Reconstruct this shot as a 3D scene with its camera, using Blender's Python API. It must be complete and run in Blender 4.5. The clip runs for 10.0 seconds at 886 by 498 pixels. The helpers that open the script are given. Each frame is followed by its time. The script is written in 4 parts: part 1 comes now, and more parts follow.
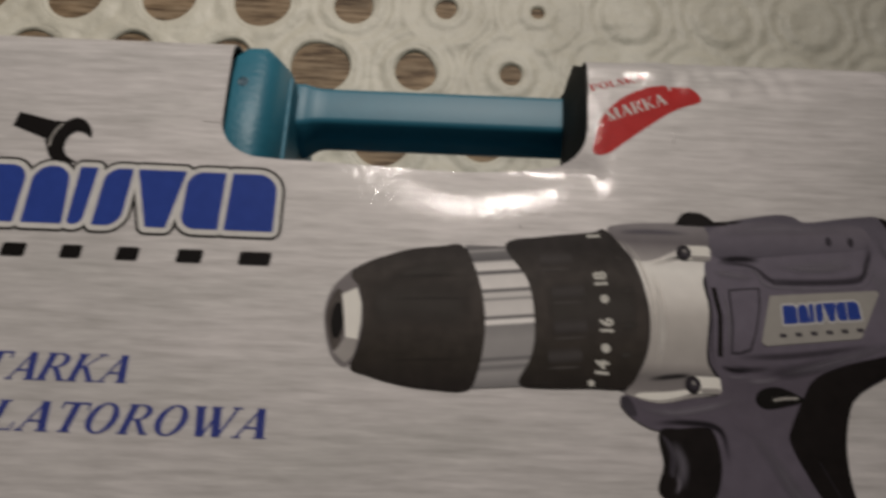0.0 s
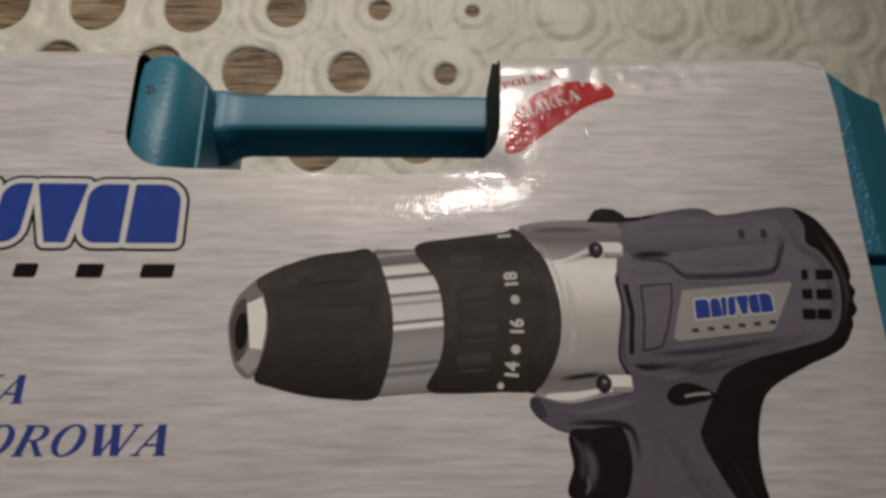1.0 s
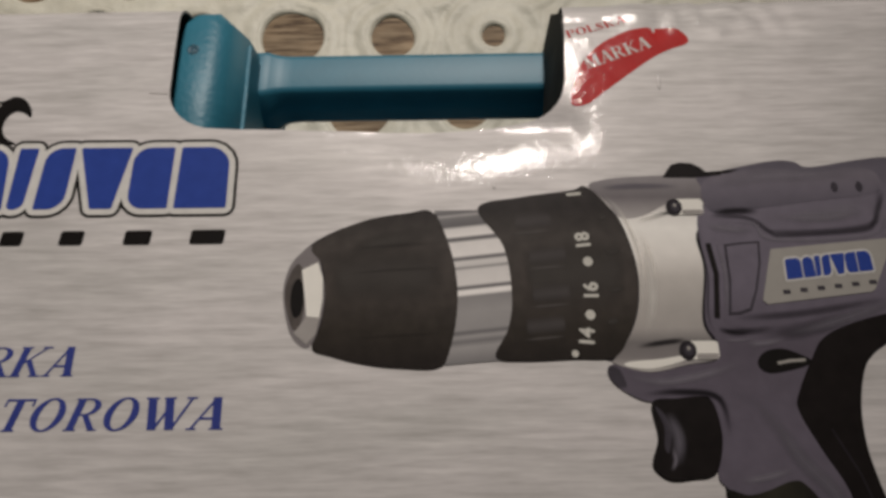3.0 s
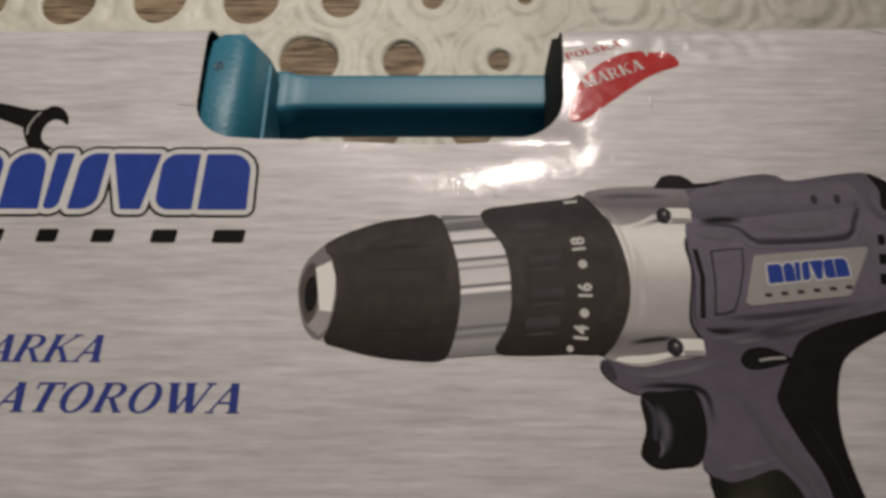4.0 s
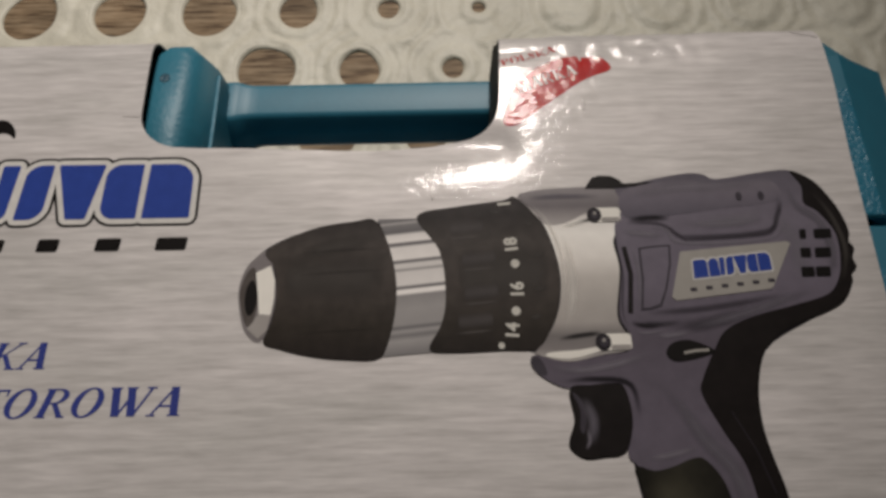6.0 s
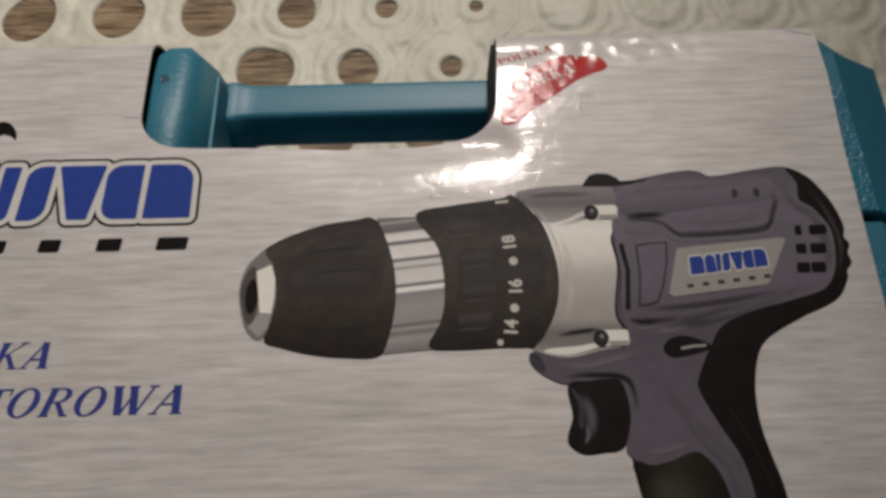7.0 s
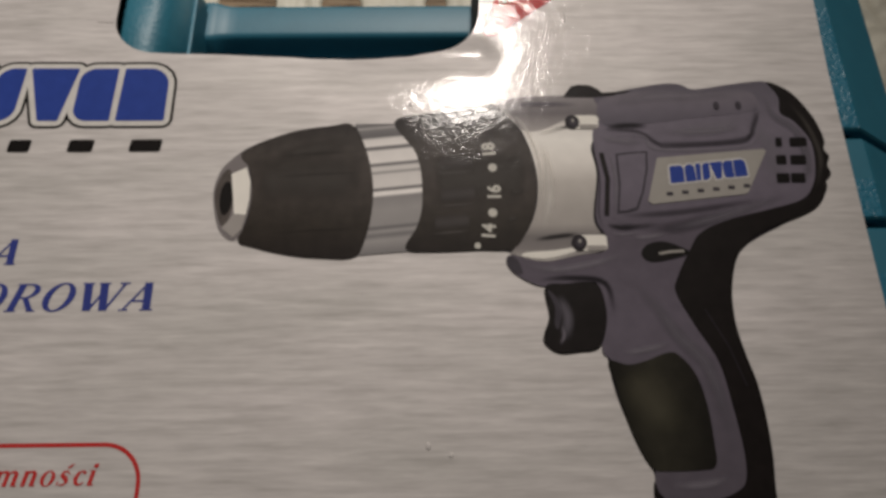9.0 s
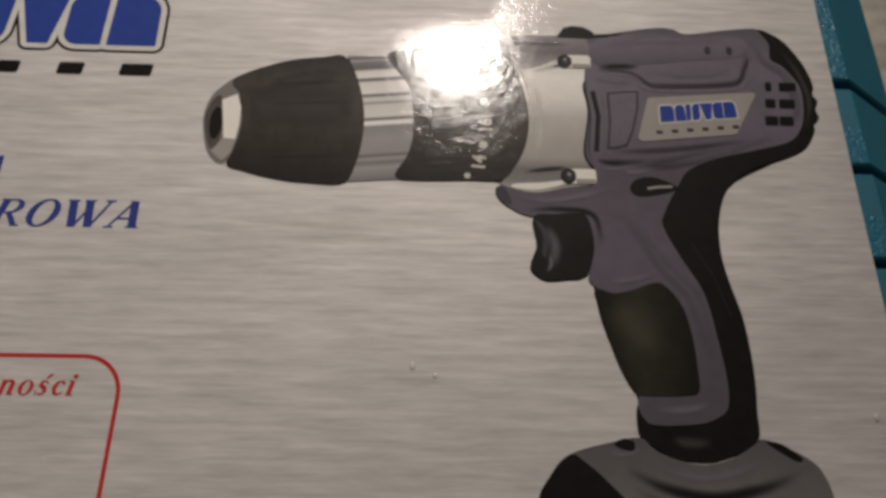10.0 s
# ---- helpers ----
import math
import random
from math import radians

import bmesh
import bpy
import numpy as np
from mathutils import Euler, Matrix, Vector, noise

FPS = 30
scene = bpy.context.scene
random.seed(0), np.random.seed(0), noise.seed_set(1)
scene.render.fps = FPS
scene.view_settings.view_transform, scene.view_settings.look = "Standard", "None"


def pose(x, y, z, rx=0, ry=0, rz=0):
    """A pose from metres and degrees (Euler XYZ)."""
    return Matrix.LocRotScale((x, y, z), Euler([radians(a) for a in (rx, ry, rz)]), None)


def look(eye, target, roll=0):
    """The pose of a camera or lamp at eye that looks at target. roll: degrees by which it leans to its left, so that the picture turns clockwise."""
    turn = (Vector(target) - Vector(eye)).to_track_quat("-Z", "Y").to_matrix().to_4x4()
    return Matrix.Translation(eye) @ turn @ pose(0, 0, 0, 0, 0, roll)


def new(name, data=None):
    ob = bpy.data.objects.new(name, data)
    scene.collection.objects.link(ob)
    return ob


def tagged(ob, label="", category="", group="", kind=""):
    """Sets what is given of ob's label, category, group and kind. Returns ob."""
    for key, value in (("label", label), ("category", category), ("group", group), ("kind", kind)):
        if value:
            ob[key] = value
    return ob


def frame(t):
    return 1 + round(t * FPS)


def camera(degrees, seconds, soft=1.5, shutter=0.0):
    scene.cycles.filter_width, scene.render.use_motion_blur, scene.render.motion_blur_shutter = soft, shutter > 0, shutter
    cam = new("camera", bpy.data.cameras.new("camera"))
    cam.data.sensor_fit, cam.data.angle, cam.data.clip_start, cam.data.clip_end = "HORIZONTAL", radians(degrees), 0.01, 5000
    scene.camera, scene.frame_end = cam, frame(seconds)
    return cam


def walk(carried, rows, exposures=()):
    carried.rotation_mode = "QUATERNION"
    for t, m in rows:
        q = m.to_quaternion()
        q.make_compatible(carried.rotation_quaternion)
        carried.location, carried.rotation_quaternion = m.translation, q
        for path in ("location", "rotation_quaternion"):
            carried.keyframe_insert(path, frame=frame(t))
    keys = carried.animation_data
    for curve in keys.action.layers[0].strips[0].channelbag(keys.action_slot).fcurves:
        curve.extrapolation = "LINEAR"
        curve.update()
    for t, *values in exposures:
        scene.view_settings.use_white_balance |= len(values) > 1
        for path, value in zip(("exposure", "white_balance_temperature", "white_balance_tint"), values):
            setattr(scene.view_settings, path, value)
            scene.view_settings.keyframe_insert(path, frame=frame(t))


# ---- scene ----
cam = camera(63.7, 10.0, soft=3.3, shutter=0.5)
PATH = [
    (0, (0.00251, -0.14362, 0.30690), (0.00579, -0.05119, 0.07464), 4.07),
    (0.2, (0.016, -0.147, 0.304), (0.030, 0.610, -1.547), 2.6),
    (0.5, (0.02213, -0.14037, 0.30606), (0.02952, -0.04807, 0.07384), 4.99),
    (1, (0.02706, -0.14111, 0.30439), (0.03450, -0.04836, 0.07235), 4.49),
    (1.5, (0.02288, -0.14454, 0.29806), (0.02982, -0.05329, 0.06541), 4.55),
    (2, (0.01923, -0.14427, 0.29118), (0.01976, -0.05528, 0.05756), -0.11),
    (2.5, (0.02522, -0.14376, 0.28804), (0.02400, -0.05501, 0.05432), -1.34),
    (2.7, (0.022, -0.140, 0.287), (0.000, 0.546, -1.592), -2.6),
    (3.8, (0.01471, -0.15337, 0.29817), (0.01014, -0.05676, 0.06764), -2.31),
    (4, (0.01761, -0.15524, 0.29901), (0.01271, -0.05768, 0.06889), -2.46),
    (4.5, (0.02589, -0.15759, 0.30029), (0.02284, -0.05910, 0.07052), -2.15),
    (5, (0.02563, -0.15831, 0.30137), (0.02081, -0.06130, 0.07100), -3.29),
    (5.5, (0.02665, -0.15691, 0.30614), (0.02430, -0.05689, 0.07703), -1.43),
    (5.7, (0.033, -0.159, 0.304), (0.014, 0.642, -1.528), -1.9),
    (6.8, (0.036, -0.159, 0.305), (0.021, 0.622, -1.536), -2.3),
    (7, (0.03500, -0.15999, 0.30561), (0.03319, -0.06065, 0.07620), -2.32),
    (7.5, (0.03634, -0.15913, 0.30328), (0.03385, -0.06016, 0.07372), -2.78),
    (8, (0.03836, -0.16200, 0.30132), (0.03609, -0.06469, 0.07104), -3.01),
    (8.5, (0.03514, -0.17320, 0.29470), (0.03246, -0.07846, 0.06336), -2.87),
    (8.7, (0.036, -0.182, 0.288), (0.069, 0.620, -1.544), 2.1),
    (9, (0.03749, -0.18262, 0.29331), (0.04004, -0.08688, 0.06238), 0.92),
    (9.3, (0.033, -0.197, 0.287), (0.054, 0.563, -1.563), 1.8),
    (9.5, (0.03513, -0.20068, 0.28483), (0.04538, -0.10587, 0.05374), 7.67),
    (10, (0.03760, -0.20352, 0.28428), (0.04419, -0.10556, 0.05437), 4.66),
]
walk(cam, [(t, look(eye, target, roll)) for t, eye, target, roll in PATH],
     exposures=[(0.0, -0.25, 6500, 10), (0.6, -0.22, 6500, 10), (1.2, -0.08, 6500, 10), (2.0, 0.0, 6500, 10), (8.0, 0.0, 6500, 10), (9.0, -0.01, 6600, 10), (10.0, -0.03, 6700, 10)])

# ---------------------------------------------------------------- light
MM = 0.001
TOP = 0.1005            # height of the sleeve's printed face above the cloth

world = bpy.data.worlds.new("room_dark")
world.use_nodes = True
world.node_tree.nodes["Background"].inputs[0].default_value = (1.0, 0.93, 0.84, 1)
world.node_tree.nodes["Background"].inputs[1].default_value = 0.02
scene.world = world

lamp_data = bpy.data.lights.new("pendant_lamp", "SPOT")
lamp_data.spot_size, lamp_data.spot_blend = radians(72), 1.0     # its shade lets the light out downwards
lamp_data.energy = 73.0
lamp_data.color = (1.0, 0.925, 0.865)
lamp_data.shadow_soft_size = 0.10
lamp = new("pendant_lamp", lamp_data)
lamp.matrix_world = look((0.115, 0.81, 1.20), (-0.43, -0.03, 0.0))


# ---------------------------------------------------------------- materials
def material(name, rough=0.5, metal=0.0, coat=0.0, coat_rough=0.05):
    m = bpy.data.materials.new(name)
    m.use_nodes = True
    b = m.node_tree.nodes["Principled BSDF"]
    b.inputs["Roughness"].default_value = rough
    b.inputs["Metallic"].default_value = metal
    b.inputs["Coat Weight"].default_value = coat
    b.inputs["Coat Roughness"].default_value = coat_rough
    return m, m.node_tree, b


def place(t, sx, sy, sz, turn=0.0):
    """World position, scaled, as texture coordinates."""
    g = t.nodes.new("ShaderNodeNewGeometry")
    mp = t.nodes.new("ShaderNodeMapping")
    mp.inputs["Scale"].default_value = (sx, sy, sz)
    mp.inputs["Rotation"].default_value = (0, 0, turn)
    t.links.new(g.outputs["Position"], mp.inputs["Vector"])
    return mp.outputs["Vector"]


def grain(t, vec, scale=1.0, detail=4.0, rough=0.55):
    n = t.nodes.new("ShaderNodeTexNoise")
    n.inputs["Scale"].default_value = scale
    n.inputs["Detail"].default_value = detail
    n.inputs["Roughness"].default_value = rough
    t.links.new(vec, n.inputs["Vector"])
    return n.outputs["Fac"]


def ramp(t, fac, stops):
    r = t.nodes.new("ShaderNodeValToRGB")
    e = r.color_ramp.elements
    while len(e) < len(stops):
        e.new(0.5)
    for k, (p, c) in zip(e, stops):
        k.position, k.color = p, (*c, 1)
    t.links.new(fac, r.inputs["Fac"])
    return r.outputs["Color"]


def mix(t, a, b, fac, mode="MULTIPLY"):
    m = t.nodes.new("ShaderNodeMix")
    m.data_type, m.blend_type = "RGBA", mode
    for sock, v in ((m.inputs[6], a), (m.inputs[7], b)):
        if isinstance(v, tuple):
            sock.default_value = (*v, 1)
        else:
            t.links.new(v, sock)
    if isinstance(fac, float):
        m.inputs[0].default_value = fac
    else:
        t.links.new(fac, m.inputs[0])
    return m.outputs[2]


def bump(t, height, strength, distance, under=None):
    b = t.nodes.new("ShaderNodeBump")
    b.inputs["Strength"].default_value = strength
    b.inputs["Distance"].default_value = distance
    t.links.new(height, b.inputs["Height"])
    if under is not None:
        t.links.new(under, b.inputs["Normal"])
    return b.outputs["Normal"]


def film(t, b):
    """The wavy gloss film over the whole print, the same on the board and on every ink."""
    slow = bump(t, grain(t, place(t, 1, 1, 1), 55, 2.0, 0.5), 1.0, 0.00017)
    wrinkles = bump(t, grain(t, place(t, 1, 1, 1, 0.5), 240, 3.0, 0.6), 1.0, 0.000075, slow)
    fine = bump(t, grain(t, place(t, 1, 1, 1), 760, 3.0, 0.65), 1.0, 0.000045, wrinkles)
    # the film puckers where the board bends round the cut-out
    g = t.nodes.new("ShaderNodeNewGeometry")
    s = t.nodes.new("ShaderNodeSeparateXYZ")
    r = t.nodes.new("ShaderNodeMapRange")
    r.interpolation_type = "SMOOTHSTEP"
    r.inputs["From Min"].default_value, r.inputs["From Max"].default_value = -58 * MM, -46 * MM
    t.links.new(g.outputs["Position"], s.inputs["Vector"])
    t.links.new(s.outputs[1], r.inputs["Value"])
    pucker = t.nodes.new("ShaderNodeBump")
    pucker.inputs["Distance"].default_value = 0.00015
    t.links.new(r.outputs["Result"], pucker.inputs["Strength"])
    t.links.new(grain(t, place(t, 1, 1.5, 1, -0.5), 340, 3.0, 0.6), pucker.inputs["Height"])
    t.links.new(fine, pucker.inputs["Normal"])
    t.links.new(pucker.outputs["Normal"], b.inputs["Coat Normal"])
    t.links.new(slow, b.inputs["Normal"])
    b.inputs["Coat Weight"].default_value = 0.5
    b.inputs["Coat Roughness"].default_value = 0.085
    b.inputs["Coat IOR"].default_value = 1.45
    b.inputs["Specular IOR Level"].default_value = 0.08


def ink(name, rgb, mottle=0.12, stops=None, axis=1, low=0.0, high=1.0, slant=0.0):
    """A printed colour under gloss film; stops: a printed gradient from low to high along an axis (mm), tilted by slant."""
    m, t, b = material(name, 0.5)
    film(t, b)
    colour = rgb
    if stops:
        g = t.nodes.new("ShaderNodeNewGeometry")
        s = t.nodes.new("ShaderNodeSeparateXYZ")
        r = t.nodes.new("ShaderNodeMapRange")
        r.inputs["From Min"].default_value, r.inputs["From Max"].default_value = low * MM, high * MM
        t.links.new(g.outputs["Position"], s.inputs["Vector"])
        k = t.nodes.new("ShaderNodeMath")
        k.operation = "MULTIPLY_ADD"
        k.inputs[1].default_value = -slant
        t.links.new(s.outputs[1 - axis], k.inputs[0])
        t.links.new(s.outputs[axis], k.inputs[2])
        t.links.new(k.outputs[0], r.inputs["Value"])
        colour = ramp(t, r.outputs["Result"], stops)
    spots = ramp(t, grain(t, place(t, 1, 1, 1), 260, 5.0), [(0.3, (1 - mottle,) * 3), (0.7, (1.0,) * 3)])
    t.links.new(mix(t, colour, spots, 1.0), b.inputs["Base Color"])
    return m


def board_material():
    m, t, b = material("brushed_silver_board", 0.6, 0.19)
    film(t, b)
    long_ = grain(t, place(t, 44, 470, 60), 1.0, 5.0, 0.64)
    fine = grain(t, place(t, 130, 1700, 90), 1.0, 2.0, 0.6)
    cloud = grain(t, place(t, 14, 45, 9), 1.0, 3.0, 0.55)
    a = ramp(t, long_, [(0.27, (0.465, 0.444, 0.425)), (0.5, (0.582, 0.558, 0.540)), (0.73, (0.70, 0.672, 0.650))])
    c = ramp(t, fine, [(0.3, (0.94,) * 3), (0.7, (1.03,) * 3)])
    d = ramp(t, cloud, [(0.3, (0.91, 0.91, 0.90)), (0.7, (1.05, 1.035, 1.04))])
    t.links.new(mix(t, mix(t, a, c, 1.0), d, 1.0), b.inputs["Base Color"])
    return m


def plastic_material(name, rgb, textured):
    m, t, b = material(name, 0.36 if textured else 0.48)
    v = place(t, 1, 1, 1)
    spots = ramp(t, grain(t, v, 90, 4.0), [(0.3, (0.9, 0.92, 0.92)), (0.7, (1.05, 1.04, 1.03))])
    t.links.new(mix(t, rgb, spots, 1.0), b.inputs["Base Color"])
    if textured:
        t.links.new(bump(t, grain(t, v, 620, 2.5, 0.55), 0.9, 0.0007), b.inputs["Normal"])
    elif textured is None:
        t.links.new(bump(t, grain(t, v, 520, 3.0), 0.7, 0.00035), b.inputs["Normal"])
    else:
        t.links.new(bump(t, grain(t, v, 700, 3.0), 0.25, 0.00012), b.inputs["Normal"])
    return m


def cloth_material():
    m, t, b = material("white_vinyl_lace", 0.55)
    v = place(t, 1, 1, 1)
    tone = ramp(t, grain(t, v, 35, 4.0), [(0.3, (0.54, 0.515, 0.42)), (0.7, (0.68, 0.655, 0.55))])
    weave = ramp(t, grain(t, v, 700, 3.0), [(0.3, (0.93,) * 3), (0.7, (1.0,) * 3)])
    t.links.new(mix(t, tone, weave, 1.0), b.inputs["Base Color"])
    low = bump(t, grain(t, v, 140, 3.0), 0.6, 0.0012)
    t.links.new(bump(t, grain(t, v, 800, 2.0), 0.4, 0.0003, low), b.inputs["Normal"])
    return m


def wood_material():
    m, t, b = material("brown_wood_veneer", 0.62)
    b.inputs["Specular IOR Level"].default_value = 0.22
    lines = grain(t, place(t, 45, 520, 20, 0.32), 1.0, 4.0, 0.6)
    patches = grain(t, place(t, 30, 55, 20, 0.4), 1.0, 3.0)
    a = ramp(t, lines, [(0.38, (0.085, 0.054, 0.032)), (0.47, (0.235, 0.168, 0.105)), (0.62, (0.34, 0.262, 0.178))])
    c = ramp(t, patches, [(0.3, (0.5, 0.48, 0.45)), (0.7, (1.15, 1.12, 1.06))])
    t.links.new(mix(t, a, c, 1.0), b.inputs["Base Color"])
    t.links.new(bump(t, lines, 0.3, 0.0004), b.inputs["Normal"])
    return m


def wall_material(name, rgb):
    m, t, b = material(name, 0.9)
    v = place(t, 1, 1, 1)
    tone = ramp(t, grain(t, v, 3, 4.0), [(0.3, tuple(0.93 * c for c in rgb)), (0.7, rgb)])
    t.links.new(tone, b.inputs["Base Color"])
    t.links.new(bump(t, grain(t, v, 120, 3.0), 0.3, 0.002), b.inputs["Normal"])
    return m


BOARD = board_material()
TEAL = plastic_material("teal_plastic", (0.024, 0.155, 0.225), False)
TEAL_DARK = plastic_material("dark_teal_plastic", (0.012, 0.075, 0.115), True)
TEAL_GRAIN = plastic_material("teal_plastic_grained", (0.026, 0.165, 0.25), True)
TEAL_SATIN = plastic_material("teal_plastic_satin", (0.026, 0.165, 0.236), None)
CLOTH = cloth_material()
WOOD = wood_material()
WALL = wall_material("cream_wall", (0.26, 0.23, 0.19))
CEILING = wall_material("white_ceiling", (0.36, 0.345, 0.325))
FLOOR = wall_material("brown_carpet", (0.22, 0.17, 0.13))
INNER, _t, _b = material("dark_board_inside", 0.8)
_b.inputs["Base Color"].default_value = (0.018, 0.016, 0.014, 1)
EDGE, _t, _b = material("raw_board_edge", 0.9)
_b.inputs["Base Color"].default_value = (0.30, 0.28, 0.26, 1)

INK_BLUE = ink("ink_blue", (0.030, 0.062, 0.30))
INK_NAVY = ink("ink_navy", (0.040, 0.055, 0.24))
INK_WHITE = ink("ink_white", (0.66, 0.64, 0.60))
INK_BLACK = ink("ink_black", (0.010, 0.0085, 0.008))
INK_RED = ink("ink_red", (0.50, 0.030, 0.028))
INK_REAR = ink("ink_rear_black", (0.014, 0.011, 0.0105), 0.3)
INK_DARK = ink("ink_dark_grey", (0.026, 0.022, 0.026), 0.2)
INK_SEAM = ink("ink_seam", (0.056, 0.049, 0.060), 0.2)
INK_PLATE = ink("ink_plate", (0.36, 0.34, 0.31), 0.08)
INK_NUMBER = ink("ink_number", (0.62, 0.60, 0.54))
INK_BODY = ink("ink_body_grey", (0.1,) * 3, 0.14, [(0.0, (0.108, 0.094, 0.114)), (0.38, (0.137, 0.118, 0.149)), (0.56, (0.115, 0.098, 0.122)),
                                                 (0.70, (0.165, 0.144, 0.180)), (0.88, (0.176, 0.156, 0.191)), (1.0, (0.124, 0.112, 0.136))], 1, -172, -45)
INK_PANEL = ink("ink_panel_grey", (0.1,) * 3, 0.1, [(0.0, (0.133, 0.115, 0.143)), (1.0, (0.202, 0.181, 0.218))], 1, -95, -58)
INK_GEAR = ink("ink_gear_silver", (0.3,) * 3, 0.06, [(0.0, (0.50, 0.47, 0.44)), (0.07, (0.23, 0.21, 0.205)), (0.14, (0.19, 0.175, 0.17)), (0.21, (0.40, 0.37, 0.345)), (0.32, (0.44, 0.41, 0.38)), (0.46, (0.56, 0.525, 0.485)),
                                                   (0.58, (0.84, 0.80, 0.745)), (0.72, (0.95, 0.92, 0.86)), (0.80, (0.80, 0.765, 0.72)), (0.87, (0.44, 0.41, 0.39)), (1.0, (0.17, 0.155, 0.16))], 1, -107, -50)
INK_TOP = ink("ink_top_grey", (0.1,) * 3, 0.1, [(0.0, (0.114, 0.102, 0.126)), (0.45, (0.162, 0.144, 0.174)), (0.75, (0.180, 0.160, 0.187)), (1.0, (0.122, 0.111, 0.134))], 1, -61, -46.5)
INK_GEARTOP = ink("ink_gear_shadow", (0.2,) * 3, 0.08, [(0.0, (0.432, 0.402, 0.390)), (0.5, (0.180, 0.162, 0.168)), (1.0, (0.288, 0.266, 0.270))], 1, -63, -50)
INK_BRIGHT = ink("ink_bright", (0.84, 0.81, 0.74), 0.04)
INK_MID = ink("ink_mid_silver", (0.36, 0.335, 0.315), 0.08)
INK_NOSE = ink("ink_nose", (0.105, 0.090, 0.082), 0.3)
INK_SHADE = ink("ink_shade_silver", (0.215, 0.195, 0.195), 0.08)
RING_TONES = ((0, 0.24), (0.035, 0.16), (0.05, 0.40), (0.068, 0.20), (0.125, 0.14), (0.145, 0.70), (0.195, 0.82), (0.21, 0.16), (0.225, 0.15), (0.24, 0.72), (0.33, 0.80),
              (0.345, 0.18), (0.358, 0.18), (0.37, 0.66), (0.40, 0.62), (0.412, 0.26), (0.43, 0.64), (0.525, 0.72), (0.54, 0.16), (0.552, 0.20), (0.564, 0.88), (0.586, 0.84),
              (0.602, 0.26), (0.70, 0.33), (0.81, 0.30), (0.83, 0.14), (0.855, 0.34), (0.885, 0.18), (0.92, 0.34), (1.0, 0.22))
INK_RING = ink("ink_ring", (0.3,) * 3, 0.06, [(1 - p, (1.08 * c, 1.03 * c, 0.97 * c + 0.012)) for p, c in reversed(RING_TONES)], 1, -105.5, -61.3, 0.1)
INK_CHUCK = ink("ink_chuck", (0.02,) * 3, 0.3, [(0.0, (0.022, 0.017, 0.015)), (0.22, (0.038, 0.031, 0.025)), (0.50, (0.070, 0.058, 0.051)),
                                              (0.82, (0.070, 0.060, 0.054)), (1.0, (0.038, 0.032, 0.030))], 1, -105, -60)
INK_GRIP = ink("ink_grip", (0.03,) * 3, 0.3, [(0.0, (0.013, 0.0115, 0.009)), (0.45, (0.036, 0.033, 0.024)), (1.0, (0.013, 0.0115, 0.010))], 0, 84, 112)
INK_BATTERY = ink("ink_battery", (0.1,) * 3, 0.12, [(0.0, (0.125, 0.118, 0.112)), (0.6, (0.17, 0.16, 0.155)), (1.0, (0.11, 0.102, 0.105))], 1, -215, -176)


def soft_ink(name, rgb, strength):
    """A printed tone that fades out towards the edges of its shape."""
    m = ink(name, rgb, 0.1)
    t = m.node_tree
    body = t.nodes["Principled BSDF"]
    clear = t.nodes.new("ShaderNodeBsdfTransparent")
    blend = t.nodes.new("ShaderNodeMixShader")
    at = t.nodes.new("ShaderNodeAttribute")
    at.attribute_name = "cover"
    r = t.nodes.new("ShaderNodeMapRange")
    r.interpolation_type = "SMOOTHSTEP"
    r.inputs["To Max"].default_value = strength
    t.links.new(at.outputs["Fac"], r.inputs["Value"])
    t.links.new(r.outputs["Result"], blend.inputs["Fac"])
    t.links.new(clear.outputs[0], blend.inputs[1])
    t.links.new(body.outputs[0], blend.inputs[2])
    t.links.new(blend.outputs[0], t.nodes["Material Output"].inputs["Surface"])
    return m


SOFT_LIGHT = soft_ink("soft_light_grey", (0.235, 0.214, 0.248), 0.65)
SOFT_SOFT = soft_ink("soft_broad_sheen", (0.26, 0.24, 0.275), 0.38)
SOFT_PALE = soft_ink("soft_pale_silver", (0.80, 0.77, 0.72), 0.55)
SOFT_GREY = soft_ink("soft_mid_grey", (0.158, 0.144, 0.170), 0.7)
SOFT_FAINT = soft_ink("soft_faint_dark", (0.010, 0.009, 0.009), 0.2)
SOFT_SEAM = soft_ink("soft_seam", (0.045, 0.039, 0.048), 0.55)
SOFT_DARK = soft_ink("soft_dark", (0.012, 0.010, 0.012), 0.8)
SOFT_SHEEN = soft_ink("soft_rubber_sheen", (0.072, 0.064, 0.058), 0.75)
SOFT_RIB = soft_ink("soft_rib", (0.105, 0.094, 0.092), 0.6)
SOFT_LINE = soft_ink("soft_rib_edge", (0.15, 0.135, 0.13), 0.5)
SOFT_OLIVE = soft_ink("soft_olive_sheen", (0.085, 0.078, 0.055), 0.7)


# ---------------------------------------------------------------- mesh helpers
def mesh_object(name, bm, mat, parent=None, label="", smooth=False):
    me = bpy.data.meshes.new(name)
    bm.normal_update()
    bm.to_mesh(me)
    bm.free()
    for k in (mat if isinstance(mat, (list, tuple)) else [mat]):
        me.materials.append(k)
    if smooth:
        me.polygons.foreach_set("use_smooth", [True] * len(me.polygons))
    ob = new(name, me)
    if parent is not None:
        ob.parent = parent
        ob.matrix_parent_inverse = parent.matrix_world.inverted()
    if label:
        tagged(ob, label)
    return ob


def part(name, bm, mat, parent, label="", smooth=False):
    return mesh_object(name, bm, mat, parent, label, smooth)


